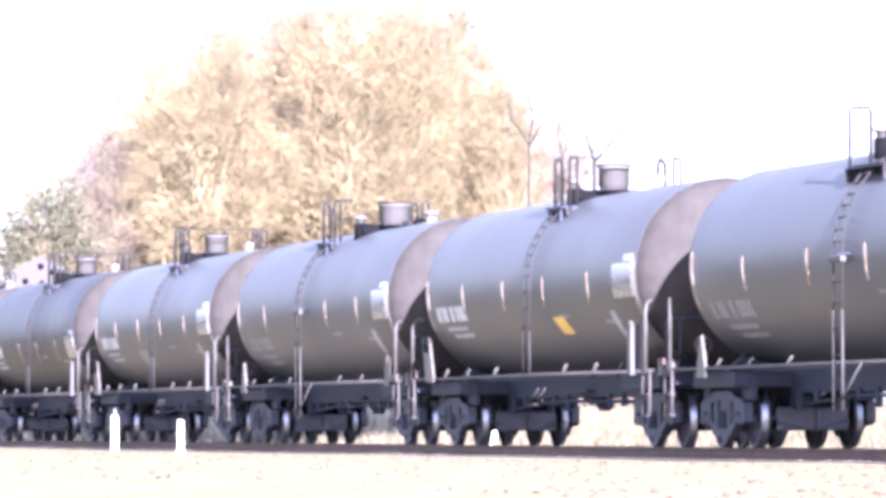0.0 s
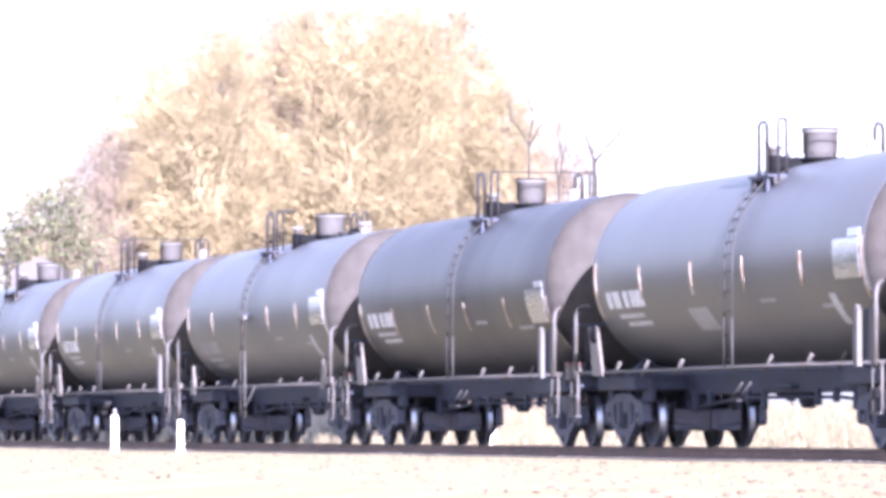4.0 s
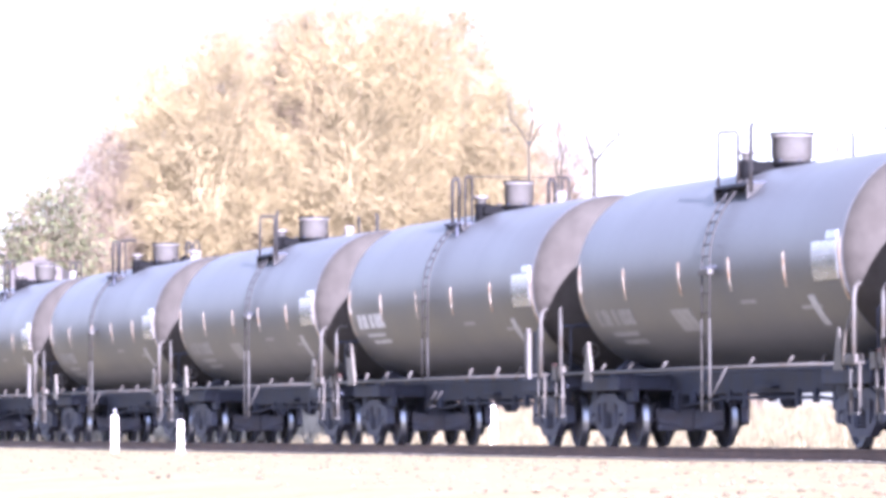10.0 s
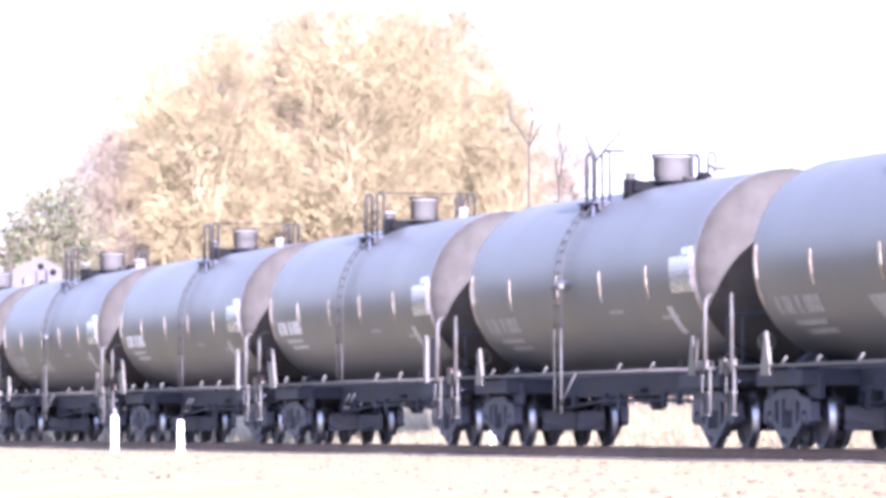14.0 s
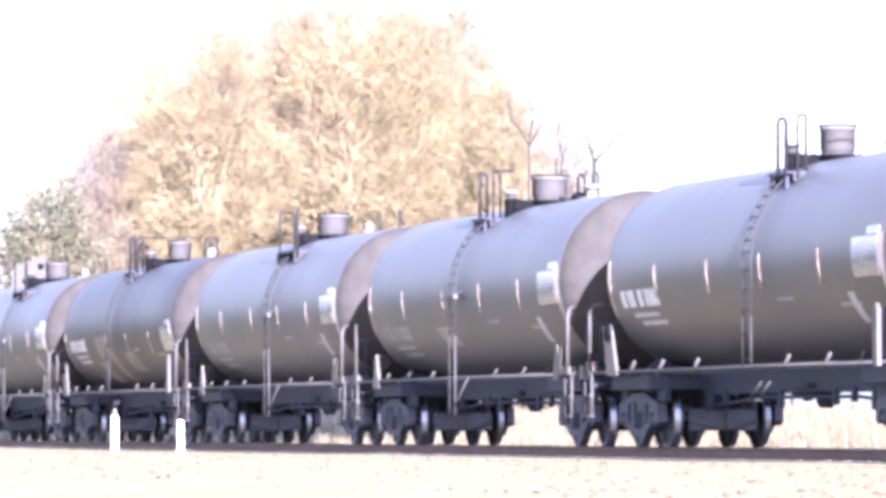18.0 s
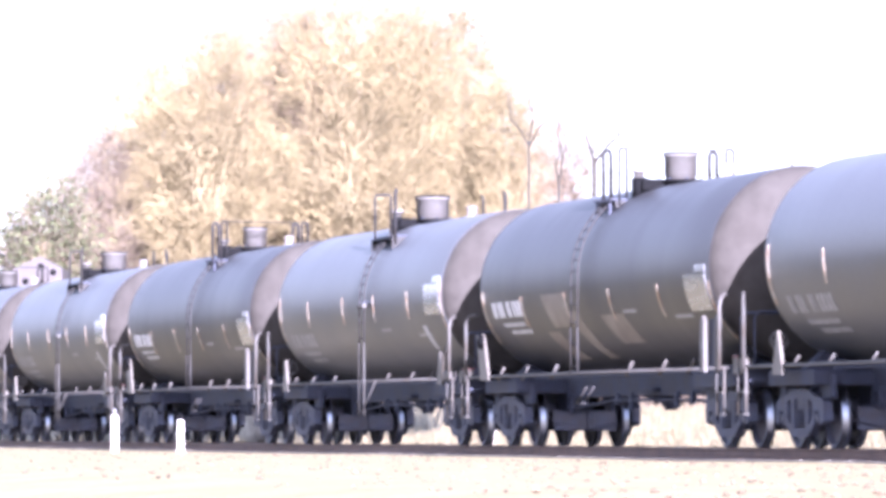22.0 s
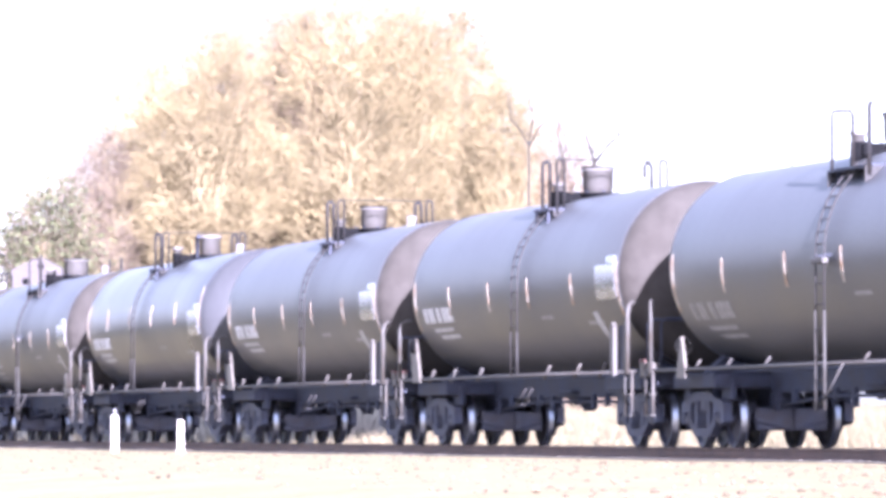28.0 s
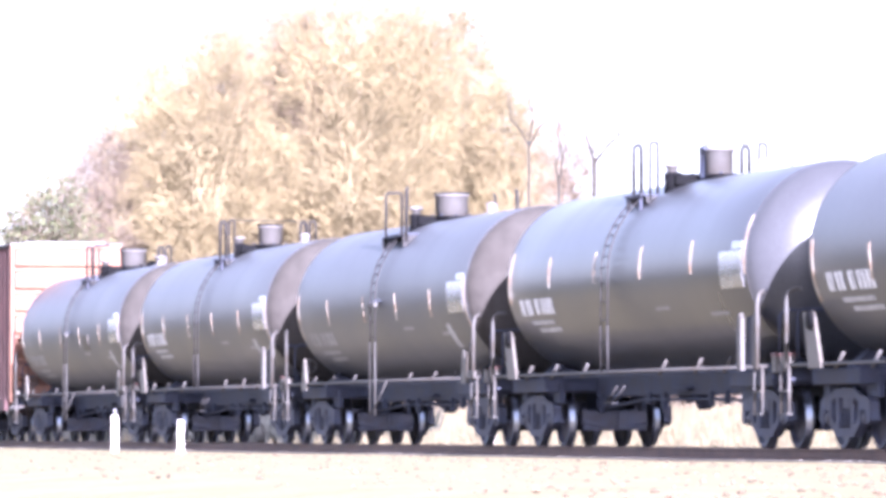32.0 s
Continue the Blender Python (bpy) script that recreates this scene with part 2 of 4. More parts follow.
def wheelset(parent, x):
    bm = B()
    tube(bm, [(0, -0.98, 0), (0, 0.98, 0)], 0.085, 10, mi=0)
    for s in (-1, 1):
        prof = [(s * 0.70, 0.10), (s * 0.70, 0.16), (s * 0.735, 0.30), (s * 0.715, 0.39), (s * 0.685, 0.40), (s * 0.683, 0.478), (s * 0.70, 0.486),
                (s * 0.722, 0.472), (s * 0.73, 0.457), (s * 0.815, 0.452), (s * 0.82, 0.445), (s * 0.818, 0.39), (s * 0.77, 0.385), (s * 0.765, 0.30),
                (s * 0.79, 0.16), (s * 0.80, 0.10)]
        lathe(bm, prof, "y", 28)
        lathe(bm, [(s * 0.93, 0.09), (s * 0.94, 0.115), (s * 1.03, 0.115), (s * 1.05, 0.09), (s * 1.075, 0.06)], "y", 12)
        for k in range(3):
            a = k * math.tau / 3
            box(bm, 0.055 * math.cos(a), s * 1.075, 0.055 * math.sin(a), 0.025, 0.02, 0.025)
    bmesh.ops.recalc_face_normals(bm, faces=bm.faces[:])
    for f in bm.faces:
        c = f.calc_center_median()
        rr = math.hypot(c.x, c.z)
        if abs(rr - 0.455) < 0.009 and 0.72 < abs(c.y) < 0.82:
            f.material_index = 1
    ob = part("wheelset", bm, [WHEEL, TREAD], parent, "steel wheels with polished treads on an axle")
    ob.location = (x, 0, WHEEL_R)
    return ob


SIDEFRAME = [(-1.17, 0.70), (-1.19, 0.42), (-1.03, 0.36), (-1.02, 0.57), (-0.73, 0.57), (-0.72, 0.38), (-0.62, 0.31), (-0.42, 0.18), (0.42, 0.18), (0.62, 0.31),
             (0.72, 0.38), (0.73, 0.57), (1.02, 0.57), (1.03, 0.36), (1.19, 0.42), (1.17, 0.70), (1.05, 0.75), (0.72, 0.79), (0.45, 0.89), (-0.45, 0.89),
             (-0.72, 0.79), (-1.05, 0.75)]
WINDOWS = [[(-0.64, 0.69), (-0.45, 0.75), (-0.42, 0.72), (-0.42, 0.36), (-0.52, 0.38), (-0.63, 0.47)], [(0.64, 0.69), (0.45, 0.75), (0.42, 0.72), (0.42, 0.36), (0.52, 0.38), (0.63, 0.47)],
           [(-0.28, 0.31), (0.28, 0.31), (0.28, 0.75), (-0.28, 0.75)]]


def cut_plate(outer, holes, y0, y1):
    """A solid plate with windows, from outlines in x and z."""
    bm = B()
    for loop in [outer] + holes:
        vs = [bm.verts.new((x, y0, z)) for x, z in loop]
        for a, b in zip(vs, vs[1:] + vs[:1]):
            bm.edges.new((a, b))
    bmesh.ops.triangle_fill(bm, edges=bm.edges[:], use_beauty=True)
    r = bmesh.ops.extrude_face_region(bm, geom=bm.faces[:])
    bmesh.ops.translate(bm, verts=[v for v in r["geom"] if isinstance(v, bmesh.types.BMVert)], vec=(0, y1 - y0, 0))
    bmesh.ops.recalc_face_normals(bm, faces=bm.faces[:])
    return bm


def truck(parent, x):
    t = empty("truck")
    t.parent = parent
    t.location = (x, 0, 0)
    for s in (-1, 1):
        bm = cut_plate(SIDEFRAME, WINDOWS, s * 0.92, s * 1.07)
        part("sideframe", bm, CAST, t)
        for dx in (-0.18, 0.0, 0.18):
            bm = B()
            pts = [(dx + 0.065 * math.cos(a * 0.9), s * 1.0 + 0.065 * math.sin(a * 0.9), 0.31 + a * 0.0085) for a in range(0, 36)]
            tube(bm, pts, 0.016, 5)
            part("spring", bm, CAST, t)
    bm = B()
    box(bm, 0, 0, 0.67, 0.36, 2.1, 0.22, None, 0.03)
    lathe(bm, [(0.76, 0.2), (0.83, 0.2), (0.85, 0.17)], "z", 16)
    part("bolster", bm, CAST, t)
    bm = B()
    for sx in (-1, 1):
        box(bm, sx * 0.39, 0, 0.37, 0.09, 1.5, 0.2, None, 0.02)
        for s in (-1, 1):
            box(bm, sx * 0.41, s * 0.76, 0.46, 0.06, 0.1, 0.3, None, 0.02)
    part("brake_beam", bm, CAST, t)
    # boxes and bars added to stand for the shade between the wheels
    bm = B()
    box(bm, 0, 0, 0.44, 1.0, 1.2, 0.34, None, 0.03)
    for sx in (-1, 1):
        box(bm, sx * 1.3, 0, 0.455, 0.08, 1.16, 0.37, None, 0.03)
        tube(bm, [(sx * 1.36, -0.58, 0.42), (sx * 1.3, 0, 0.3), (sx * 1.36, 0.58, 0.42)], 0.035, 6)
        box(bm, sx * 1.36, 0.1, 0.46, 0.06, 0.12, 0.34, None, 0.015)
        box(bm, sx * 0.62, 0.55, 0.62, 0.5, 0.12, 0.2, None, 0.02)
        box(bm, sx * 0.62, -0.55, 0.62, 0.5, 0.12, 0.2, None, 0.02)
    part("truck_rigging", bm, WHEEL, t)
    # the pin's bright glint is put in as a pale colour
    if x > 0:
        part("lever_pin", lathe(B(), [(1.4, 0.02), (1.41, 0.055), (1.45, 0.055), (1.47, 0.03), (1.472, 0.004)], "x", 12, (0, -0.12, 0.66)), WHITE, t, "round lever pin, its glint put in as pale paint")
    for dx in (-AXLES, AXLES):
        wheelset(t, dx)
    return t


def ladder(parent, x, side, long_foot, material):
    """A side ladder that follows the shell from the sill to the top platform."""
    lad = empty("side_ladder")
    lad.parent = parent
    path = []
    for k in range(16):
        a = radians(-42 + k * 6.3)
        path.append((math.cos(a) * (R + 0.11) * side * 1.0, CZ + math.sin(a) * (R + 0.11)))
    path = [(side * 1.66, SILL_Z), (side * 1.665, 2.0)] + [p for p in path if p[1] > 2.75 and abs(p[0]) > 0.95]
    if long_foot:
        path = [(side * 1.66, 0.56)] + path
    low = [p for p in path if p[1] < 2.8]
    high = [p for p in path if p[1] > 2.7]
    high = low[-1:] + high
    for dx in (-0.21, 0.21):
        part("stile", tube(B(), [(x + dx, y, z) for y, z in low], 0.022, 6), material, lad)
        part("stile", tube(B(), [(x + dx, y, z) for y, z in high], 0.016, 6), LADDER_GREY, lad)
    for run, m in ((low, material), (high, LADDER_GREY)):
        for (ya, za), (yb, zb) in zip(run, run[1:]):
            n = max(1, round(math.hypot(yb - ya, zb - za) / 0.31))
            for i in range(n):
                f = (i + 0.3) / n
                part("rung", tube(B(), [(x - 0.21, ya + (yb - ya) * f, za + (zb - za) * f), (x + 0.21, ya + (yb - ya) * f, za + (zb - za) * f)], 0.014, 5), m, lad)
    if long_foot:
        part("joint_bar", box(B(), x, side * 1.67, 2.72, 0.56, 0.09, 0.09, None, 0.015), RAIL_GREY, lad)
    for z in (2.8,) if long_foot else ():
        yy = math.sqrt(max(0.05, R * R - (z - CZ) ** 2))
        y2 = side * (1.66 if z < 2.8 else math.sqrt(max(0.05, (R + 0.11) ** 2 - (z - CZ) ** 2)))
        for dx in (-0.21, 0.21):
            part("bracket", box(B(), x + dx, (side * yy + y2) / 2, z, 0.03, abs(y2 - side * yy) + 0.03, 0.02), FRAME_SKY_TINT, lad)
    bm = B()
    if long_foot:
        tube(bm, [(x + 0.21, side * 1.7, 0.66), (x + 0.75, side * 1.55, SILL_Z)], 0.018, 5)
    else:
        for dx in (-0.05, 0.4):
            tube(bm, [(x + dx - 0.2, side * 1.55, 0.74), (x + dx + 0.25, side * 1.5, 1.0)], 0.022, 5)
        box(bm, x + 0.05, side * 1.57, 0.73, 0.45, 0.1, 0.02)
    part("brace", bm, material, lad)
    return lad


def top_platform(parent, x, material, style):
    """Gratings and hoops at the ladders' heads. style 0: long platform with a single post; 1: short one with close hoops and a thin bar; 2: short, no long bar."""
    p = empty("top_platform")
    p.parent = parent
    half, outer, inner, z = (0.88, 1.18, 0.86, 4.08) if style == 0 else (0.5, 1.0, 0.87, 4.15)
    for s in (-1, 1):
        bm = B()
        for k in range(5):
            box(bm, x, s * (inner + k * 0.07), z, 2 * half, 0.03, 0.03)
        for k in range(8):
            box(bm, x - half + k * half / 3.5, s * (inner + 0.14), z, 0.025, 0.32, 0.035)
        box(bm, x, s * (inner + outer + 0.07) / 2, z - 0.03, 2 * half, outer + 0.07 - inner, 0.03)
        part("grating", bm, FRAME_SKY_TINT, p)
        # upright end plates down to the shell, with a dark lower edge
        rim = outer + 0.07
        for dx in (-half, half):
            ys = [rim + (inner - rim) * i / 4 for i in range(5)]
            foot = [(yy, CZ + math.sqrt(R * R - yy * yy) - 0.01) for yy in ys]
            out = [(rim, z - 0.01), (rim, foot[0][1] + 0.06)] + [(yy, zz + 0.01) for yy, zz in foot[1:] if zz + 0.01 < z] + [(inner, z - 0.01)]
            bm = B()
            v0 = [bm.verts.new((x + dx - 0.012, s * yy, zz)) for yy, zz in out]
            v1 = [bm.verts.new((x + dx + 0.012, s * yy, zz)) for yy, zz in out]
            bm.faces.new(v0), bm.faces.new(list(reversed(v1)))
            for i in range(len(out)):
                bm.faces.new((v0[i], v1[i], v1[(i + 1) % len(out)], v0[(i + 1) % len(out)]))
            bmesh.ops.recalc_face_normals(bm, faces=bm.faces[:])
            part("end_plate", bm, LADDER_GREY, p)
        for dx in (-half + 0.12, half - 0.12):
            for yy in (inner + 0.06, inner + 0.26):
                zt = CZ + math.sqrt(R * R - yy * yy)
                part("support", box(B(), x + dx, s * yy, (zt + z) / 2 - 0.02, 0.05, 0.05, z - zt + 0.08), FRAME_SKY_TINT, p)
        # hoops on both sides of the ladder's head
        for dx in (-half, half):
            if dx > 0 and s < 0 and style == 0:
                pts = [(x + dx, s * 1.18, z - 0.15), (x + dx, s * 1.18, z + 0.84), (x + dx, s * 1.15, z + 0.91)]
            elif s > 0 and style == 0:
                pts = [(x + dx, 1.03, z - 0.02), (x + dx, 1.03, z + 0.82), (x + dx, 1.0, z + 0.88)]
            else:
                pts = [(x + dx, s * outer, z - 0.1), (x + dx, s * outer, z + 0.80), (x + dx, s * (outer - 0.03), z + 0.86), (x + dx, s * (inner + 0.03), z + 0.87),
                       (x + dx, s * inner, z + 0.81), (x + dx, s * inner, z + 0.02)]
            thick = 0.038 if (dx > 0) == (style == 0) else 0.028
            part("hoop", tube(B(), pts, thick, 6), material, p)
    if style == 1:
        part("handrail", tube(B(), [(x + half, -outer, z + 0.865), (x + half, outer, z + 0.865)], 0.013, 6), material, p)
    elif style == 2:
        part("handrail", tube(B(), [(x + half, -outer, z + 0.865), (x + half, -0.6, z + 0.875)], 0.03, 6), material, p)
    return p


def dome(parent, x, style, wide=1.0, valves=False):
    """The manway housing on the tank's crown, with its valves."""
    d = empty("manway")
    d.parent = parent
    zt = CZ + R
    bm = B()
    lathe(bm, [(zt - 0.08, 0.36), (zt + 0.03, 0.36), (zt + 0.03, 0.41), (zt + 0.075, 0.41), (zt + 0.075, 0.3)], "z", 24, (x, 0, 0))
    part("flange", bm, DARK_HOLE, d)
    bm = B()
    if style == 0:
        prof = [(0.06, 0.3), (0.14, 0.3), (0.14, 0.325), (0.46, 0.325), (0.46, 0.345), (0.51, 0.345), (0.53, 0.28), (0.535, 0.05)]
        lathe(bm, [(zt + h, r * wide) for h, r in prof], "z", 24, (x, 0, 0))
    elif style == 1:
        lathe(bm, [(zt + 0.06, 0.29), (zt + 0.16, 0.29), (zt + 0.16, 0.33), (zt + 0.44, 0.33), (zt + 0.49, 0.31), (zt + 0.51, 0.2), (zt + 0.515, 0.03)], "z", 24, (x, 0, 0))
    else:
        lathe(bm, [(zt + 0.04, 0.24), (zt + 0.47, 0.24), (zt + 0.47, 0.275), (zt + 0.54, 0.275), (zt + 0.55, 0.05)], "z", 20, (x - 0.1, 0.1, 0))
    part("housing", bm, DOME_GREY, d, "grey steel valve housing", smooth=False)
    for k in range(8):
        a = k * math.tau / 8
        bm = tube(B(), [(x + 0.385 * math.cos(a), 0.385 * math.sin(a), zt + 0.05), (x + 0.385 * math.cos(a), 0.385 * math.sin(a), zt + 0.11)], 0.018, 5)
        part("bolt", bm, FRAME_SKY_TINT, d)
    bm = B()
    lathe(bm, [(zt - 0.05, 0.1), (zt + 0.2, 0.1), (zt + 0.2, 0.15), (zt + 0.26, 0.15), (zt + 0.26, 0.08), (zt + 0.38, 0.11), (zt + 0.44, 0.11), (zt + 0.46, 0.04)], "z", 14, (x + 0.35, 0.72, -0.12))
    part("relief_valve", bm, DOME_GREY, d)
    # valve body beside the housing, its shade painted as near-black, with a pale cap
    bm = B()
    box(bm, x - 0.1, -0.5, zt - 0.02, 0.5, 0.42, 0.2, None, 0.04)
    lathe(bm, [(zt - 0.25, 0.15), (zt + 0.1, 0.15), (zt + 0.12, 0.05)], "z", 12, (x - 0.1, -0.68, 0))
    part("fitting", bm, DARK_HOLE, d)
    bm = B()
    lathe(bm, [(zt + 0.1, 0.09), (zt + 0.2, 0.09), (zt + 0.2, 0.14), (zt + 0.25, 0.14), (zt + 0.26, 0.02)], "z", 12, (x - 0.1, -0.7, 0))
    part("fitting_cap", bm, DOME_GREY, d)
    if style == 0:
        lid = zt + 0.53
        part("lid", lathe(B(), [(lid - 0.03, 0.3 * wide), (lid - 0.025, 0.352 * wide), (lid + 0.01, 0.352 * wide), (lid + 0.015, 0.05)], "z", 24, (x, 0, 0)), DARK_HOLE, d, "black steel lid")
    if valves:
        bm = B()
        lathe(bm, [(zt - 0.2, 0.08), (zt + 0.1, 0.08), (zt + 0.1, 0.15), (zt + 0.14, 0.15), (zt + 0.14, 0.09), (zt + 0.3, 0.11), (zt + 0.3, 0.16), (zt + 0.36, 0.16), (zt + 0.37, 0.03)], "z", 14, (x + 1.1, 0.5, -0.04))
        part("vent_valve", bm, DOME_GREY, d, "grey steel vent valve with a flat cap")
        bm = B()
        lathe(bm, [(zt - 0.2, 0.07), (zt - 0.02, 0.08), (zt + 0.03, 0.13), (zt + 0.1, 0.15), (zt + 0.17, 0.12), (zt + 0.21, 0.04)], "z", 14, (x + 0.7, 0.36, 0))
        part("check_valve", bm, DARK_HOLE, d, "black round valve")
        part("valve_pipe", tube(B(), [(x + 0.2, 0.1, zt + 0.1), (x + 0.7, 0.36, zt + 0.08), (x + 1.1, 0.5, zt + 0.04)], 0.05, 8), DOME_GREY, d)
    if style == 2:
        part("valve_handle", tube(B(), [(x + 0.3, -0.3, zt), (x + 0.3, -0.3, zt + 0.5), (x + 0.5, -0.3, zt + 0.5)], 0.05, 8), FRAME_SKY_TINT, d)
    return d


def end_fittings(parent, e, kind):
    """Stub sill, draft gear, coupler, platform, posts and steps at one end (e = -1 or 1)."""
    bm = B()
    box(bm, e * 7.3, 0, 0.86, 2.5, 0.42, 0.42, None, 0.03)
    box(bm, e * 6.9, 0, 1.12, 1.6, 0.7, 0.16, None, 0.03)
    part("stub_sill", bm, FRAME_SKY_TINT, parent)
    # body bolster and shear plate over the truck
    bm = B()
    box(bm, e * 6.75, 0, 1.06, 2.3, 2.5, 0.24, None, 0.03)
    for s in (-1, 1):
        box(bm, e * 5.75, s * 0.95, 0.93, 0.5, 0.1, 0.36, None, 0.02)
        box(bm, e * 7.75, s * 1.0, 0.86, 0.3, 0.12, 0.3, None, 0.02)
    part("body_bolster", bm, FRAME_SKY_TINT, parent)
    # saddle over the truck
    out = [(-1.0, 1.2), (-0.95, 0.98), (0.95, 0.98), (1.0, 1.2)] + [(1.5 * math.cos(radians(a)), CZ - math.sin(radians(a)) * 1.57) for a in (62, 70, 80)]
    out += [(-1.5 * math.cos(radians(a)), CZ - math.sin(radians(a)) * 1.57) for a in (80, 70, 62)]
    bm = B()
    v0 = [bm.verts.new((e * BOGIE - 0.16, y, z)) for y, z in out]
    v1 = [bm.verts.new((e * BOGIE + 0.16, y, z)) for y, z in out]
    bm.faces.new(v0), bm.faces.new(list(reversed(v1)))
    for i in range(len(out)):
        bm.faces.new((v0[i], v1[i], v1[(i + 1) % len(out)], v0[(i + 1) % len(out)]))
    bmesh.ops.recalc_face_normals(bm, faces=bm.faces[:])
    part("saddle", bm, FRAME_SKY_TINT, parent)
    c = part("coupler", box(box(B(), e * 8.45, 0, 0.88, 0.55, 0.14, 0.16, None, 0.02), e * 8.72, 0.02, 0.88, 0.24, 0.26, 0.28, None, 0.05), CAST, parent)
    bm = B()
    tube(bm, [(e * 8.3, -0.35, 0.9), (e * 8.5, -0.38, 0.6), (e * 8.7, -0.3, 0.45), (e * 8.84, -0.2, 0.52)], 0.028, 6)
    part("air_hose", bm, RUBBER, parent)
    # end platform: a grating between the side posts
    bm = box(B(), e * 8.2, 0, SILL_Z + 0.01, 0.5, 2.96, 0.04, None, 0.01)
    part("end_platform", bm, FRAME_SKY_TINT, parent)
    box_ = B()
    box(box_, e * 8.47, 0, 1.1, 0.08, 2.9, 0.2, None, 0.015)
    part("end_beam", box_, FRAME_SKY_TINT, parent)
    for s in (-1, 1):
        # tall corner rail, bent inwards at its head
        x0 = e * 8.13 - 0.2
        pts = [(x0, s * 1.5, SILL_Z - 0.05), (x0, s * 1.5, 2.2), (x0 - e * 0.02, s * 1.47, 2.32), (x0 - e * 0.08, s * 1.4, 2.37), (x0 - e * 0.2, s * 1.33, 2.38)]
        if e < 0 and kind == "A":
            pts = [(x0, s * 1.5, SILL_Z - 0.05), (x0, s * 1.5, 2.3), (x0 + 0.02, s * 1.49, 2.38)]
        part("corner_rail", tube(B(), pts, 0.034, 7), RAIL_GREY, parent)
        st = empty("step")
        st.parent = parent
        for dx in (-0.2, 0.2):
            part("side_bar", tube(B(), [(e * 8.2 - 0.2 + dx, s * 1.5, SILL_Z), (e * 8.2 - 0.2 + dx, s * 1.5, 0.5)], 0.026, 6), RAIL_GREY, st)
        for zz in (0.52, 0.86):
            part("tread", box(B(), e * 8.2 - 0.2, s * 1.5, zz, 0.44, 0.09, 0.025), RAIL_GREY, st)
    # cross rail between the posts at the end
    part("end_rail", tube(B(), [(e * 8.42, -1.3, SILL_Z), (e * 8.42, -1.3, 2.0), (e * 8.42, -1.22, 2.08), (e * 8.42, 1.22, 2.08), (e * 8.42, 1.3, 2.0), (e * 8.42, 1.3, SILL_Z)], 0.022, 6), FRAME_SKY_TINT, parent)
    # small box with a red top beside the end rail
    bm = box(B(), e * 8.62, -1.38, SILL_Z + 0.02, 0.22, 0.16, 0.24, None, 0.015)
    release = part("release_box", bm, WHITE, parent, "pale steel box")
    part("box_lid", box(B(), e * 8.62, -1.38, SILL_Z + 0.165, 0.24, 0.18, 0.05, None, 0.012), DARK_HOLE if kind == "A" else REDPAINT, release)
    if e > 0 and kind == "B":
        # slotted end panel: two upright pale flanges with a dark web between
        for dx, yy in ((7.2, -1.54), (7.72, -1.46)):
            out = [(dx - 0.1, SILL_Z - 0.06), (dx + 0.1, SILL_Z - 0.06), (dx + 0.09, SILL_Z + 0.72), (dx + 0.02, SILL_Z + 0.82), (dx - 0.06, SILL_Z + 0.8), (dx - 0.12, SILL_Z + 0.7)]
            part("panel_flange", plate(B(), out, yy - 0.035, yy + 0.035), RAIL_GREY, parent, "pale upright flange")
        part("panel_web", box(B(), 7.46, -1.46, SILL_Z + 0.37, 0.36, 0.03, 0.78, None, 0.008), FRAME_SKY_TINT, parent)
    elif e > 0:
        out = [(7.0, SILL_Z - 0.1), (7.42, SILL_Z - 0.1), (7.3, SILL_Z + 0.5), (7.2, SILL_Z + 0.52)]
        part("end_gusset", plate(B(), out, -1.52, -1.46), WHITE, parent, "pale triangular gusset plate")
        part("grab_rail", tube(B(), [(7.5, -1.52, SILL_Z), (7.58, -1.5, SILL_Z + 0.4), (7.7, -1.43, SILL_Z + 0.78)], 0.04, 6), WHITE, parent)
        part("bracket_box", box(B(), 7.7, -1.46, SILL_Z + 0.05, 0.7, 0.14, 0.16, None, 0.03), RAIL_GREY, parent)
    elif kind == "A":
        bm = tube(B(), [(-7.75, -1.12 + 0.13 * math.cos(a * math.tau / 16), SILL_Z + 0.38 + 0.13 * math.sin(a * math.tau / 16)) for a in range(17)], 0.025, 6)
        tube(bm, [(-7.75, -1.24, SILL_Z + 0.38), (-7.75, -1.0, SILL_Z + 0.38)], 0.018, 5)
        tube(bm, [(-7.75, -1.12, SILL_Z), (-7.75, -1.12, SILL_Z + 0.55)], 0.02, 5)
        part("hand_brake", bm, RAIL_GREY, parent, "pale hand brake wheel")
        bm = plate(B(), [(-6.88, SILL_Z - 0.14), (-6.36, SILL_Z - 0.14), (-6.4, SILL_Z + 0.02), (-6.6, SILL_Z + 0.52), (-6.65, SILL_Z + 0.52)], -1.50, -1.45)
        part("end_gusset", bm, WHITE, parent, "pale triangular gusset plate")
    else:
        bm = plate(B(), [(-7.2, SILL_Z - 0.06), (-6.6, SILL_Z - 0.06), (-6.95, SILL_Z + 0.68), (-7.07, SILL_Z + 0.78), (-7.48, SILL_Z + 0.76)], -1.52, -1.47)
        part("end_panel", bm, WHITE, parent, "pale tapered end panel")
        part("panel_knob", lathe(B(), [(-1.58, 0.02), (-1.58, 0.13), (-1.52, 0.15)], "y", 14, (-7.05, 0, SILL_Z + 0.64)), DARK_HOLE, parent)


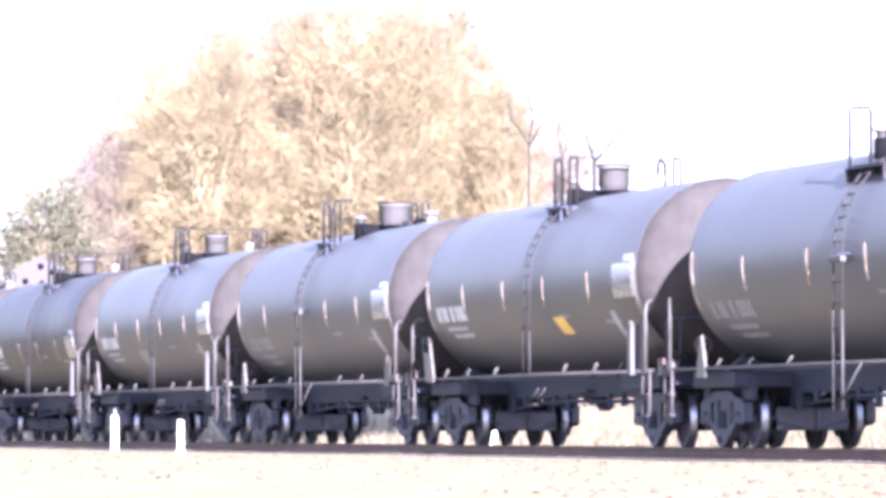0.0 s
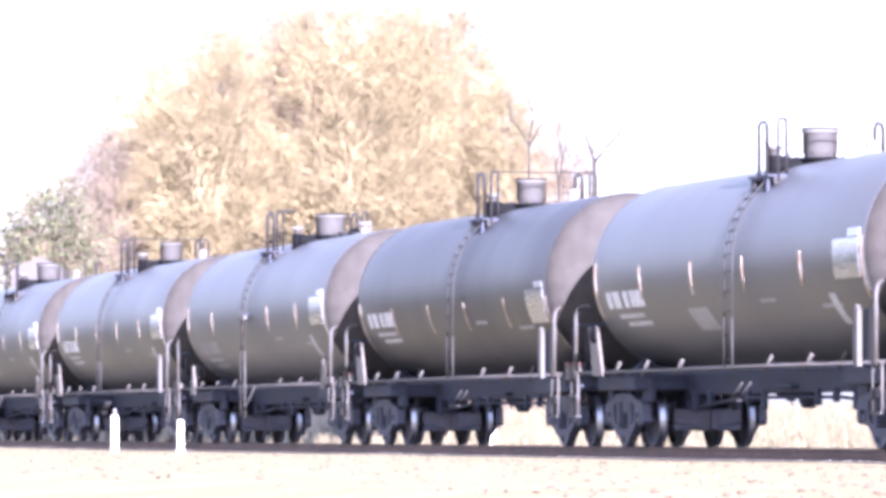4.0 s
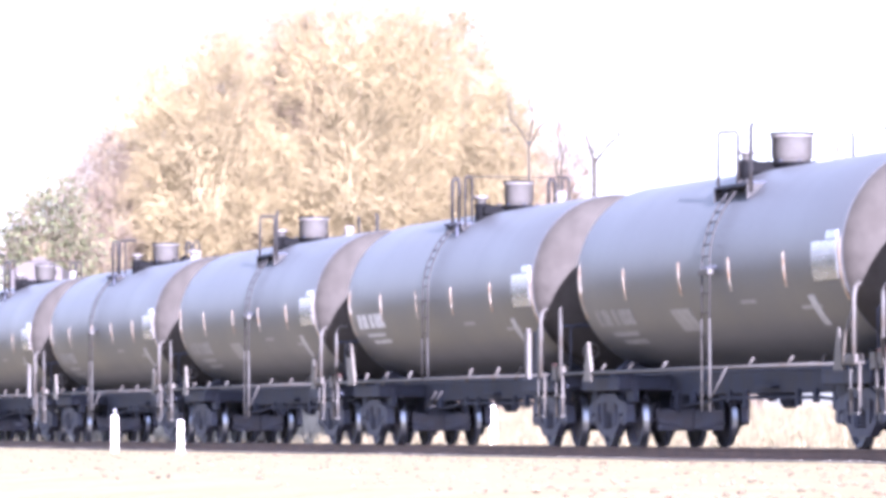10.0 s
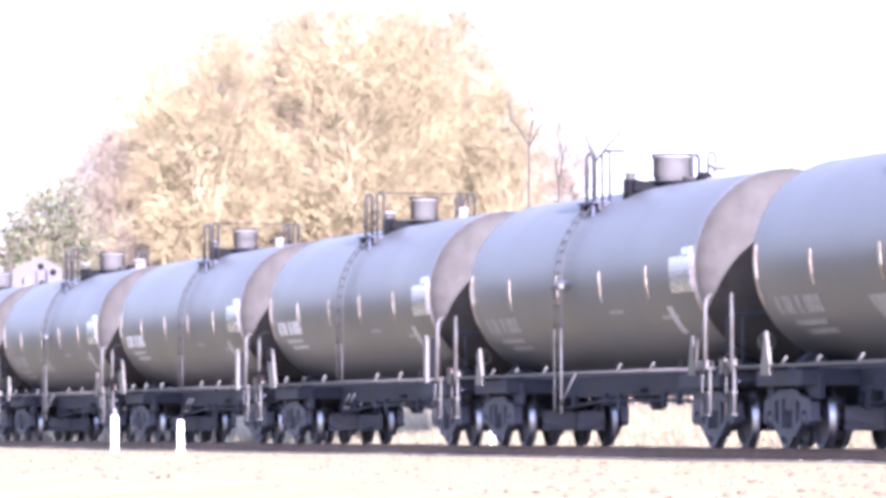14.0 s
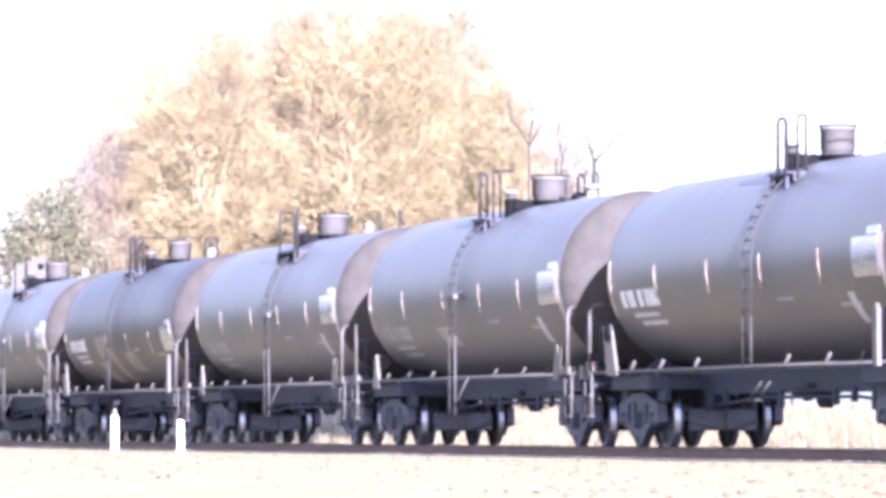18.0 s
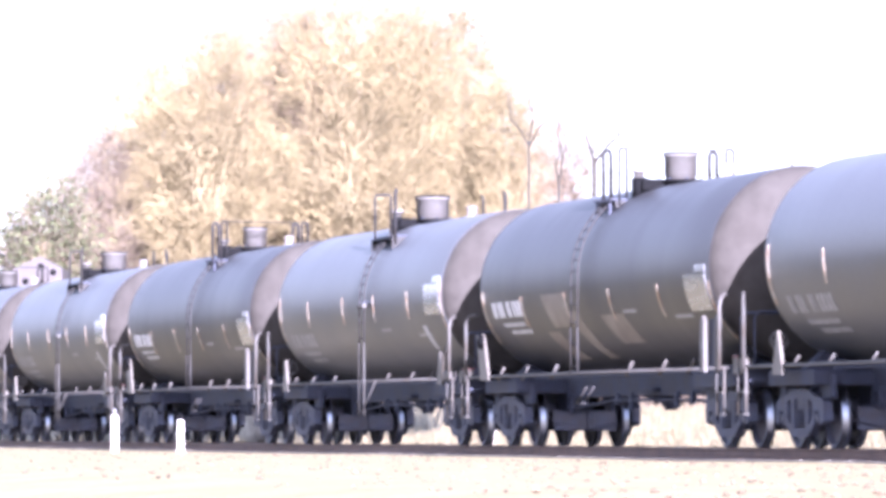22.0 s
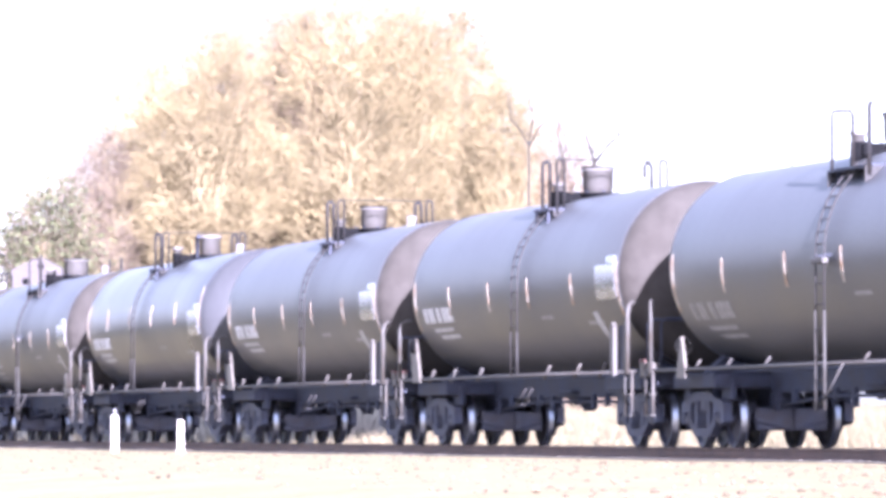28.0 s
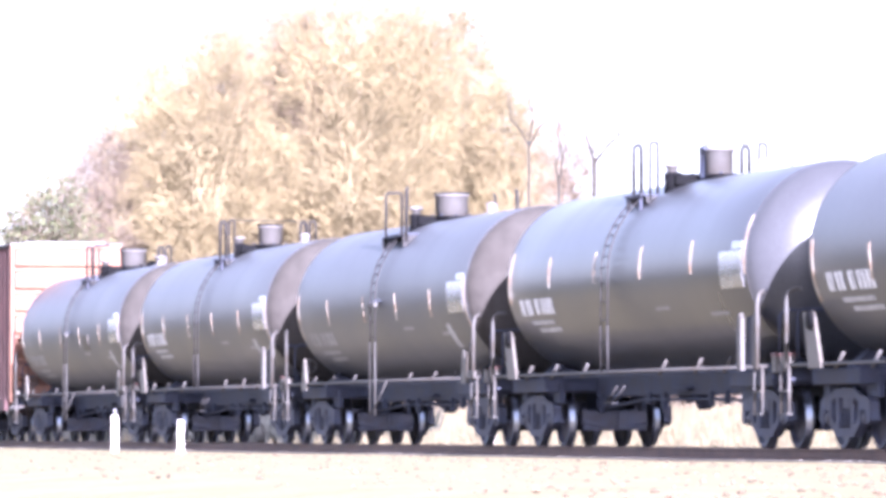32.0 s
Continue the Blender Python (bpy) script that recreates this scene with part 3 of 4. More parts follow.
def tank_car(kind, paint, dome_style, top_bars, lift=0.0):
    """A whole tank car. kind A: long ladder feet, faint lettering; kind B: short ladder, slanted sill brackets, white lettering."""
    car = empty("tank_car")
    # shell with dished heads
    prof = []
    for k in range(9):
        a = k / 8 * math.pi / 2
        prof.append((-SHELL - HEAD * math.cos(a), max(0.02, R * math.sin(a))))
    prof += [(-SHELL + 2 * SHELL * i / 6, R) for i in range(1, 6)]
    for k in range(9):
        a = k / 8 * math.pi / 2
        prof.append((SHELL + HEAD * math.sin(a), max(0.02, R * math.cos(a))))
    bm = lathe(B(), prof, "x", 72, (SHIFT, 0, CZ))
    # heads take the matte paint copy with sunlit warmth in its colour
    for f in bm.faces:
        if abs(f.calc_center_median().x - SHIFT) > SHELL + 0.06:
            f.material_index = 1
    part("tank", bm, [paint, paint if paint == NEW_GLOSS else SUNLIT_HEAD], car)
    # rims where the heads join
    for e in (-1, 1):
        rim = [(e * SHELL - 0.05, R - 0.01), (e * SHELL - 0.02, R + 0.003), (e * SHELL + 0.02, R + 0.003), (e * SHELL + 0.05, R - 0.01)]
        part("head_band", lathe(B(), rim, "x", 64, (SHIFT, 0, CZ)), paint, car)
        end_fittings(car, e, kind)
        truck(car, e * BOGIE)
    # long side rails with their brackets
    for s in (-1, 1):
        part("side_rail", tube(B(), [(-8.4, s * SIDE, SILL_Z), (8.4, s * SIDE, SILL_Z)], 0.028, 7), RAIL_GREY, car)
        for x in (-5.9, -4.2, -2.2, 2.6, 4.6, 6.2):
            bm = B()
            if kind == "B":
                tube(bm, [(x - 0.14, s * SIDE, SILL_Z - 0.07), (x + 0.14, s * 1.44, SILL_Z + 0.15)], 0.03, 6)
            else:
                tube(bm, [(x - 0.05, s * SIDE, SILL_Z - 0.02), (x + 0.14, s * 1.42, SILL_Z + 0.13)], 0.024, 6)
            part("rail_bracket", bm, RAIL_GREY, car)
    for s in (-1, 1):
        ladder(car, 1.0, s, kind == "A", LADDER_PALE if kind == "A" else LADDER_GREY)
    top_platform(car, 0.95, HOOP_DARK, top_bars)
    dome(car, 0.15 if kind == "A" else 0.6, dome_style, 1.0 if kind == "A" else 0.84, top_bars == 2)
    # safety strips on the near side
    for x in (-4.2, -0.95, 1.8, 4.65) if kind == "A" else (-4.25, -1.3, 1.5, 4.45):
        part("safety_strip", curved_sheet(x - 0.05, x + 0.05, 2.40 + lift, 2.92 + lift), STRIP, car)
    part("safety_strip", curved_sheet(SHIFT - SHELL + 0.04, SHIFT - SHELL + 0.14, 2.15 + lift, 3.06 + lift), STRIP, car)
    part("safety_strip", curved_sheet(SHIFT + SHELL - 0.14, SHIFT + SHELL - 0.04, 2.15 + lift * 1.5, 3.05 + lift * 1.5), STRIP, car)
    # the metal placard near the leading head
    low = min(0.0, lift)
    part("placard", curved_sheet(6.1, 7.3, 2.45 + low, 3.02 + low, 0.02), PLACARD, car, "bare reflective metal placard plate")
    part("placard_clip", curved_sheet(6.75, 7.3, 3.04 + low, 3.16 + low, 0.02), PLACARD, car)
    # bars in place of the lettering
    m = FAINT if kind == "A" else STENCIL
    zc = 2.14 if kind == "A" else 2.42
    h = 0.26 if kind == "A" else 0.27
    n0 = -6.35
    for i in range(11):
        if i == 4:
            continue
        x = n0 + i * 0.2
        part("stencil_bar", curved_sheet(x, x + (0.06 if i in (1, 6) else 0.15), zc - h / 2, zc + h / 2, 0.005), m, car)
    for i, z in enumerate((0.27, 0.4)):
        part("stencil_bar", curved_sheet(n0 + 0.4 + i * 0.3, n0 + 1.9 + i * 0.2, zc - z - 0.035, zc - z + 0.035, 0.005), FAINT if kind == "A" else MID, car)
    part("stencil_bar", curved_sheet(2.1, 2.9, 2.2, 2.26, 0.005), FAINT, car)
    part("stencil_bar", curved_sheet(5.0, 6.0, 2.06, 2.12, 0.005), FAINT, car)
    # underside: outlet, brake cylinder, reservoir, pipes
    bm = B()
    lathe(bm, [(0.62, 0.1), (0.72, 0.16), (0.85, 0.16), (0.86, 0.26), (0.92, 0.26), (0.94, 0.2), (1.36, 0.22)], "z", 16)
    box(bm, 0, 0, 0.96, 0.9, 0.9, 0.06, None, 0.02)
    part("bottom_outlet", bm, FRAME_SKY_TINT, car)
    bm = B()
    lathe(bm, [(-3.6, 0.05), (-3.55, 0.2), (-2.75, 0.2), (-2.7, 0.05)], "x", 18, (0, 0.72, 0.98))
    box(bm, -3.2, 0.72, 1.22, 0.6, 0.1, 0.2)
    part("brake_reservoir", bm, FRAME_SKY_TINT, car)
    bm = B()
    lathe(bm, [(4.0, 0.05), (4.05, 0.16), (4.5, 0.16), (4.55, 0.05)], "x", 16, (0, -0.5, 1.0))
    box(bm, 4.27, -0.5, 1.22, 0.4, 0.1, 0.24)
    part("brake_cylinder", bm, FRAME_SKY_TINT, car)
    # beam and hangers shaped like brake rigging, added to darken the space underneath
    bm = B()
    box(bm, 0, 0, 1.1, 11.4, 0.62, 0.48, None, 0.02)
    part("centre_sill", bm, FRAME_SKY_TINT, car)
    bm = B()
    tube(bm, [(-5.9, -0.3, 0.62), (-2.4, -0.34, 0.8), (2.6, -0.3, 0.78), (5.9, -0.3, 0.6)], 0.03, 6)
    for x, d in ((-5.2, 0.34), (-4.3, 0.22), (-2.2, 0.2), (-1.3, 0.3), (1.5, 0.26), (2.4, 0.22), (3.4, 0.34), (5.0, 0.3)):
        box(bm, x, -0.32, 0.92 - d / 2, 0.16, 0.08, d, None, 0.015)
        box(bm, x + 0.3, 0.3, 0.92 - d / 2, 0.3, 0.08, d * 0.8, None, 0.015)
    part("brake_rigging", bm, FRAME_SKY_TINT, car)
    part("brake_pipe", tube(B(), [(-8.3, -0.35, 0.98), (-6, -0.8, 1.2), (6, -0.8, 1.2), (8.3, -0.35, 0.98)], 0.025, 6), FRAME_SKY_TINT, car)
    return car


# the train, front (greatest x) to rear: number of places behind the reference, build and paint
START = -244.53 + HALF
BUILD = {"a0": ("A", GREY_GLOSS, 0, 0), "a1": ("A", GREY_GLOSS, 0, 2), "b0": ("B", BROWN_GLOSS, 0, 1), "b1": ("B", BROWN_GLOSS, 0, 1),
         "d0": ("B", BLACK_SATIN, 0, 1, -0.3), "n0": ("B", NEW_GLOSS, 2, 1, 0.33)}
ORDER = [(9, "a0"), (8, "b0"), (7, "a1"), (6, "b1"), (5, "d0"), (4, "a1"), (3, "b1"), (2, "a0"), (1, "b0"), (0, "a0"), (-1, "a1"), (-2, "b0"), (-3, "b0"),
         (-4, "a1"), (-5, "a0"), (-6, "d0"), (-7, "a0"), (-8, "d0"), (-9, "a0"), (-10, "b0"), (-11, "b0"), (-12, "n0"), (-13, "a0"), (-14, "b0"), (-15, "a1")]
LABEL = {"a": "glossy dark grey tank car with faint lettering and silver placard", "b": "dusty dark grey tank car with white lettering and tapered end panels",
         "d": "black satin tank car with white lettering and silver placard", "n": "freshly painted glossy dark tank car with bright domed head"}
train = []
made = {}
# small slack between the places, and where each car's ladder and platform sit along it
SLACK = {9: -0.3, 8: -0.3, 7: -0.3, 6: -0.3, 5: -0.3, 4: -0.3, 3: -0.2, 2: -0.1, -5: 0.15, -6: 0.3, -7: 0.45, -8: 0.6, -9: 0.65, -10: 0.7, -11: 0.7, -15: 0.85}
LADDER_AT = {9: 0.93, 8: 0.9, 7: -0.2, 6: 1.2, 5: 1.06, 4: -0.12, 3: -0.2, 2: 1.0, 1: 0.0, 0: 1.2, -1: -0.4, -2: 0.3, -3: 1.3, -4: 0.35, -5: 1.35, -6: -0.1, -7: 1.35,
             -8: 1.2, -9: 1.2, -10: 1.1, -11: 1.2, -12: -0.2, -13: 0.45, -14: 0.35, -15: 0.5}
DOME_AT = {7: 1.3, 4: 1.0, -1: 0.7, -4: 0.9, -15: 0.9, 0: 0.2, -7: 0.25, -5: 0.2}
for k, code in ORDER:
    place = pose(START + PITCH * k + SLACK.get(k, 0.0 if k > -5 else 0.65), 0, 0)
    if code in made:
        car = copy_thing(made[code], place)
    else:
        car = made[code] = tank_car(*BUILD[code])
        car.matrix_basis = place
    for ob in car.children:
        if ob.name.split(".")[0] in ("side_ladder", "top_platform"):
            ob.location.x = LADDER_AT.get(k, 0.5) - 1.0
        elif ob.name.split(".")[0] == "manway":
            ob.location.x = DOME_AT.get(k, 0.0)
    tagged(car, LABEL[code[0]], "tank car", "tank cars of the train")
    train.append((k, car))
CARS = dict(train)
# marks of single cars
part("sticker", curved_sheet(1.9, 2.6, 1.93, 2.22, 0.006, -0.25), YELLOW, CARS[8], "yellow square sticker")
for x0, x1, z0, z1 in ((-2.7, -1.3, 2.05, 2.62), (-3.1, -2.3, 1.5, 1.98), (0.8, 2.2, 1.72, 2.2), (-1.1, -0.5, 1.5, 2.3)):
    part("primer_patch", curved_sheet(x0, x1, z0, z1, 0.006, -0.3), PATCH, CARS[-6], "brown primer patch over old lettering")
for k in (0, 2, -4, 6):
    part("primer_patch", curved_sheet(-1.8, -0.7, 1.85, 2.2, 0.006, -0.2), FAINT, CARS[k])
for k, car in train:
    if k not in (5, -6, -8, -12):
        part("diagonal_mark", curved_sheet(5.55, 5.85, 1.82, 2.26, 0.006, -0.05), MID, car, "pale diagonal mark")
part("placard", curved_sheet(2.35, 3.1, 2.3, 2.68, 0.02), WHITE, CARS[-15], "white placard plate")


def boxcar():
    car = empty("boxcar", pose(START + PITCH * -16 + 1.2, 0, 0))
    z0, z1, w, hl = 1.05, 5.36, 1.52, 8.2
    bm = B()
    box(bm, 0, 0, (z0 + z1) / 2, 2 * hl, 2 * w - 0.1, z1 - z0)
    part("body", bm, BOX_SHADED, car)
    for s in (-1, 1):
        for k in range(26):
            x = -hl + 0.3 + k * (2 * hl - 0.6) / 25
            if abs(x) < 1.6:
                continue
            part("side_post", box(B(), x, s * (w - 0.02), (z0 + z1) / 2, 0.1, 0.07, z1 - z0 - 0.1, None, 0.01), BOX_SHADED, car)
        d = part("sliding_door", box(B(), 0, s * (w + 0.02), 3.0, 3.0, 0.08, 3.7, None, 0.02), BOX_SHADED, car)
        for k in range(6):
            part("door_rib", box(B(), -1.25 + k * 0.5, s * (w + 0.07), 3.0, 0.08, 0.04, 3.5), BOX_SHADED, d)
        part("side_sill", box(B(), 0, s * 1.56, 0.98, 15.6, 0.1, 0.3, None, 0.02), BOX_SHADED, car)
    for e in (-1, 1):
        bm = B()
        # pressed end: wide ribs with narrow grooves between them
        box(bm, e * (hl + 0.02), 0, (z0 + z1) / 2, 0.06, 2 * w - 0.12, z1 - z0)
        part("end_wall", bm, BOX_SUNLIT, car, "pressed steel end with the sunlit orange put into its colour")
        for k in range(7):
            z = z0 + 0.32 + k * 0.61
            bm = B()
            outl = [(e * (hl + 0.05), z - 0.25), (e * (hl + 0.17), z - 0.25), (e * (hl + 0.19), z - 0.2), (e * (hl + 0.19), z + 0.16), (e * (hl + 0.05), z + 0.25)]
            plate(bm, outl, -w + 0.12, w - 0.12)
            part("end_rib", bm, BOX_SUNLIT, car)
        for s in (-1, 1):
            part("corner_post", box(B(), e * (hl + 0.04), s * (w - 0.05), (z0 + z1) / 2, 0.16, 0.12, z1 - z0, None, 0.015), BOX_SUNLIT, car)
        truck(car, e * 6.3)
        part("coupler", box(box(B(), e * 8.4, 0, 0.88, 0.4, 0.14, 0.16, None, 0.02), e * 8.55, 0.02, 0.88, 0.24, 0.26, 0.28, None, 0.05), CAST, car)
        part("centre_sill", box(B(), e * 7.2, 0, 0.88, 2.2, 0.4, 0.34), FRAME_SKY_TINT, car)
    bm = B()
    plate(bm, [(-hl - 0.1, z1), (hl + 0.1, z1), (hl + 0.1, z1 + 0.04), (-hl - 0.1, z1 + 0.04)], -w - 0.02, w + 0.02)
    box(bm, 0, 0, z1 + 0.06, 2 * hl, 2.2, 0.06)
    part("roof", bm, GALV, car, "pale metal roof with an overhanging edge")
    lad = empty("end_ladder")
    lad.parent = car
    for dy in (-1.45, -1.05):
        part("stile", tube(B(), [(hl + 0.22, dy, 0.7), (hl + 0.22, dy, 3.0)], 0.02, 5), BOX_SHADED, lad)
    for k in range(7):
        part("rung", tube(B(), [(hl + 0.22, -1.45, 0.8 + k * 0.33), (hl + 0.22, -1.05, 0.8 + k * 0.33)], 0.014, 5), BOX_SHADED, lad)
    tagged(car, "oxide-red boxcar with a ribbed steel end coloured as sunlit, last in view", "boxcar")
    return car


train.append((-16, boxcar()))

# ---- ground: one sheet out to the horizon ----
def ground_height(x, y):
    if y < 0:
        z = -0.19 - 1.25 * min(1.0, max(0.0, (-y - 15.5) / 9.0)) ** 1.5
        if y < -26:
            z = -1.44
    else:
        z = -0.19 + 0.25 * min(1, max(0, (y - 3) / 4)) + 0.9 * min(1, max(0, (y - 7) / 22))
    return z + 0.03 * noise.noise((x * 0.15, y * 0.15, 0)) * min(1, abs(y) / 3)


def sheet(name, xs, ys, material, label):
    verts = [(x, y, ground_height(x, y)) for y in ys for x in xs]
    n = len(xs)
    faces = [(j * n + i, j * n + i + 1, (j + 1) * n + i + 1, (j + 1) * n + i) for j in range(len(ys) - 1) for i in range(n - 1)]
    me = bpy.data.meshes.new(name)
    me.from_pydata(verts, [], faces)
    me.materials.append(material)
    for p in me.polygons:
        p.use_smooth = True
    return tagged(new(name, me), label, "ground", kind="structure")


XS = [-4000, -2000, -1000, -600] + [-400 + 4 * i for i in range(101)] + [40, 100, 300, 1000, 3000]
YS = [-3000, -1000, -300, -100, -50] + [-30 + 1.0 * i for i in range(70)] + [45, 60, 100, 200, 500, 1500, 4000]
sheet("ground", XS, YS, GROUND, "pale dry gravel and dead grass beside the railway")

# ---- the track ----
track = tagged(empty("railway_track"), "single railway track with rusty rails on ballast", "railway track", kind="structure")
RAIL_P = [(-0.07, -0.17), (0.07, -0.17), (0.07, -0.155), (0.012, -0.135), (0.012, -0.045), (0.036, -0.035), (0.036, -0.006), (0.028, -0.001), (-0.028, -0.001),
          (-0.036, -0.006), (-0.036, -0.035), (-0.012, -0.045), (-0.012, -0.135), (-0.07, -0.155)]
for s in (-1, 1):
    bm = B()
    ra = [bm.verts.new((-420, s * 0.752 + y, z)) for y, z in RAIL_P]
    rb = [bm.verts.new((40, s * 0.752 + y, z)) for y, z in RAIL_P]
    for i in range(len(RAIL_P)):
        f = bm.faces.new((ra[i], rb[i], rb[(i + 1) % len(RAIL_P)], ra[(i + 1) % len(RAIL_P)]))
        f.material_index = 1 if i in (7,) else 0
    bm.faces.new(ra), bm.faces.new(rb)
    bmesh.ops.recalc_face_normals(bm, faces=bm.faces[:])
    part("rail", bm, [RAIL_STEEL, RAIL_HEAD], track, "rusty steel rail with a polished head")
tie_mesh = None
for i in range(230):
    x = -180 + i * 0.53
    if tie_mesh is None:
        ob = part("tie", box(B(), 0, 0, -0.26, 0.23, 2.6, 0.17, None, 0.01), TIE, track)
        tie_mesh = ob.data
    else:
        ob = new("tie", tie_mesh)
        ob.parent = track
    ob.location = (x, random.uniform(-0.03, 0.03), random.uniform(-0.008, 0.004))
bm = B()
plate(bm, [(-420, -0.6), (40, -0.6), (40, -0.17), (-420, -0.17)], -1.85, 3.4)
part("ballast_bed", bm, BALLAST, track)

# loose stones on the near side and on the ballast shoulder
def stones(name, count, place, lo, hi, label):
    rng = random.Random(5)
    verts, faces = [], []
    base = [(1, 0, 0), (-1, 0, 0), (0, 1, 0), (0, -1, 0), (0, 0, 1), (0, 0, -1)]
    tri = [(0, 2, 4), (2, 1, 4), (1, 3, 4), (3, 0, 4), (2, 0, 5), (1, 2, 5), (3, 1, 5), (0, 3, 5)]
    for _ in range(count):
        x, y = place(rng)
        z = max(ground_height(x, y), -0.2 if -1.85 < y < 3.4 else -9)
        r = rng.uniform(lo, hi)
        a = rng.uniform(0, 6.3)
        o = len(verts)
        for bx, by, bz in base:
            k = r * rng.uniform(0.7, 1.25)
            verts.append((x + k * (bx * math.cos(a) - by * math.sin(a)), y + k * (bx * math.sin(a) + by * math.cos(a)), z + k * bz * 0.7 + r * 0.2))
        faces += [(i + o, j + o, l + o) for i, j, l in tri]
    me = bpy.data.meshes.new(name)
    me.from_pydata(verts, [], faces)
    me.materials.append(STONES if name == "gravel" else BALLAST)
    return tagged(new(name, me), label, "stones", kind="stuff")


def near_field(rng):
    y = -3.6 - 12.5 * rng.random() ** 1.4
    d = (y + 25.885)
    x = -d / math.tan(radians(13.66 + rng.uniform(-5, 5)))
    return max(-170, x), y


stones("gravel", 1100, near_field, 0.012, 0.04, "loose reddish and tan stones on the dry ground")
stones("ballast_stones", 7000, lambda r: (r.uniform(-170, -60), r.uniform(-1.8, 3.3)), 0.02, 0.045, "crushed stone ballast between the ties")

# ---- marker posts ----
def marker_post(x, y, z, h, r, cap):
    p = empty("marker_post", pose(x, y, z))
    part("shaft", lathe(B(), [(-0.2, r * 1.15), (0, r * 1.12), (h * 0.8, r), (h * 0.83, r * 0.94), (h * 0.84, r * 0.6)], "z", 18), POST_WHITE, p)
    part("cap", lathe(B(), [(h * 0.80, r * 0.55), (h * 0.97, r * 0.5), (h, r * 0.3), (h, 0.01)], "z", 14), cap, p)
    return tagged(p, "short white marker post standing beside the track", "marker post", "marker posts by the track")


marker_post(-126.1, -3.0, -0.21, 1.0, 0.078, GALV)
marker_post(-118.15, -3.0, -0.19, 0.83, 0.066, DARK_HOLE)
marker_post(-118.3, 4.0, -0.1, 1.0, 0.075, POST_WHITE)

# ---- trees ----
def place_at(px, d):
    """The spot d metres out along the sight line of column px."""
    th, u = radians(13.662), (px - 784) / 9840
    fx, fy = -math.cos(th) + math.sin(th) * u, math.sin(th) + math.cos(th) * u
    x, y = fx * d, -25.885 + fy * d
    return x, y, ground_height(x, y)


def mesh_tubes(name, segs, sides, material, parent, label=""):
    """Many tapered bars (p0, p1, r0, r1) in one mesh."""
    p0 = np.array([s[0] for s in segs]); p1 = np.array([s[1] for s in segs])
    r0 = np.array([s[2] for s in segs]); r1 = np.array([s[3] for s in segs])
    d = p1 - p0
    d /= np.linalg.norm(d, axis=1, keepdims=True) + 1e-9
    ref = np.where(np.abs(d[:, 2:3]) < 0.9, np.array([[0, 0, 1.0]]), np.array([[1.0, 0, 0]]))
    a = np.cross(d, ref); a /= np.linalg.norm(a, axis=1, keepdims=True) + 1e-9
    c = np.cross(d, a)
    n = len(segs)
    v = np.empty((n, 2 * sides, 3))
    for k in range(sides):
        off = a * math.cos(k * math.tau / sides) + c * math.sin(k * math.tau / sides)
        v[:, k] = p0 + off * r0[:, None]
        v[:, sides + k] = p1 + off * r1[:, None]
    idx = np.arange(n)[:, None] * 2 * sides
    faces = np.concatenate([idx + np.array([[k, (k + 1) % sides, sides + (k + 1) % sides, sides + k]]) for k in range(sides)])
    me = bpy.data.meshes.new(name)
    me.from_pydata(v.reshape(-1, 3).tolist(), [], faces.tolist())
    me.materials.append(material)
    ob = new(name, me)
    ob.parent = parent
    if label:
        tagged(ob, label)
    return ob


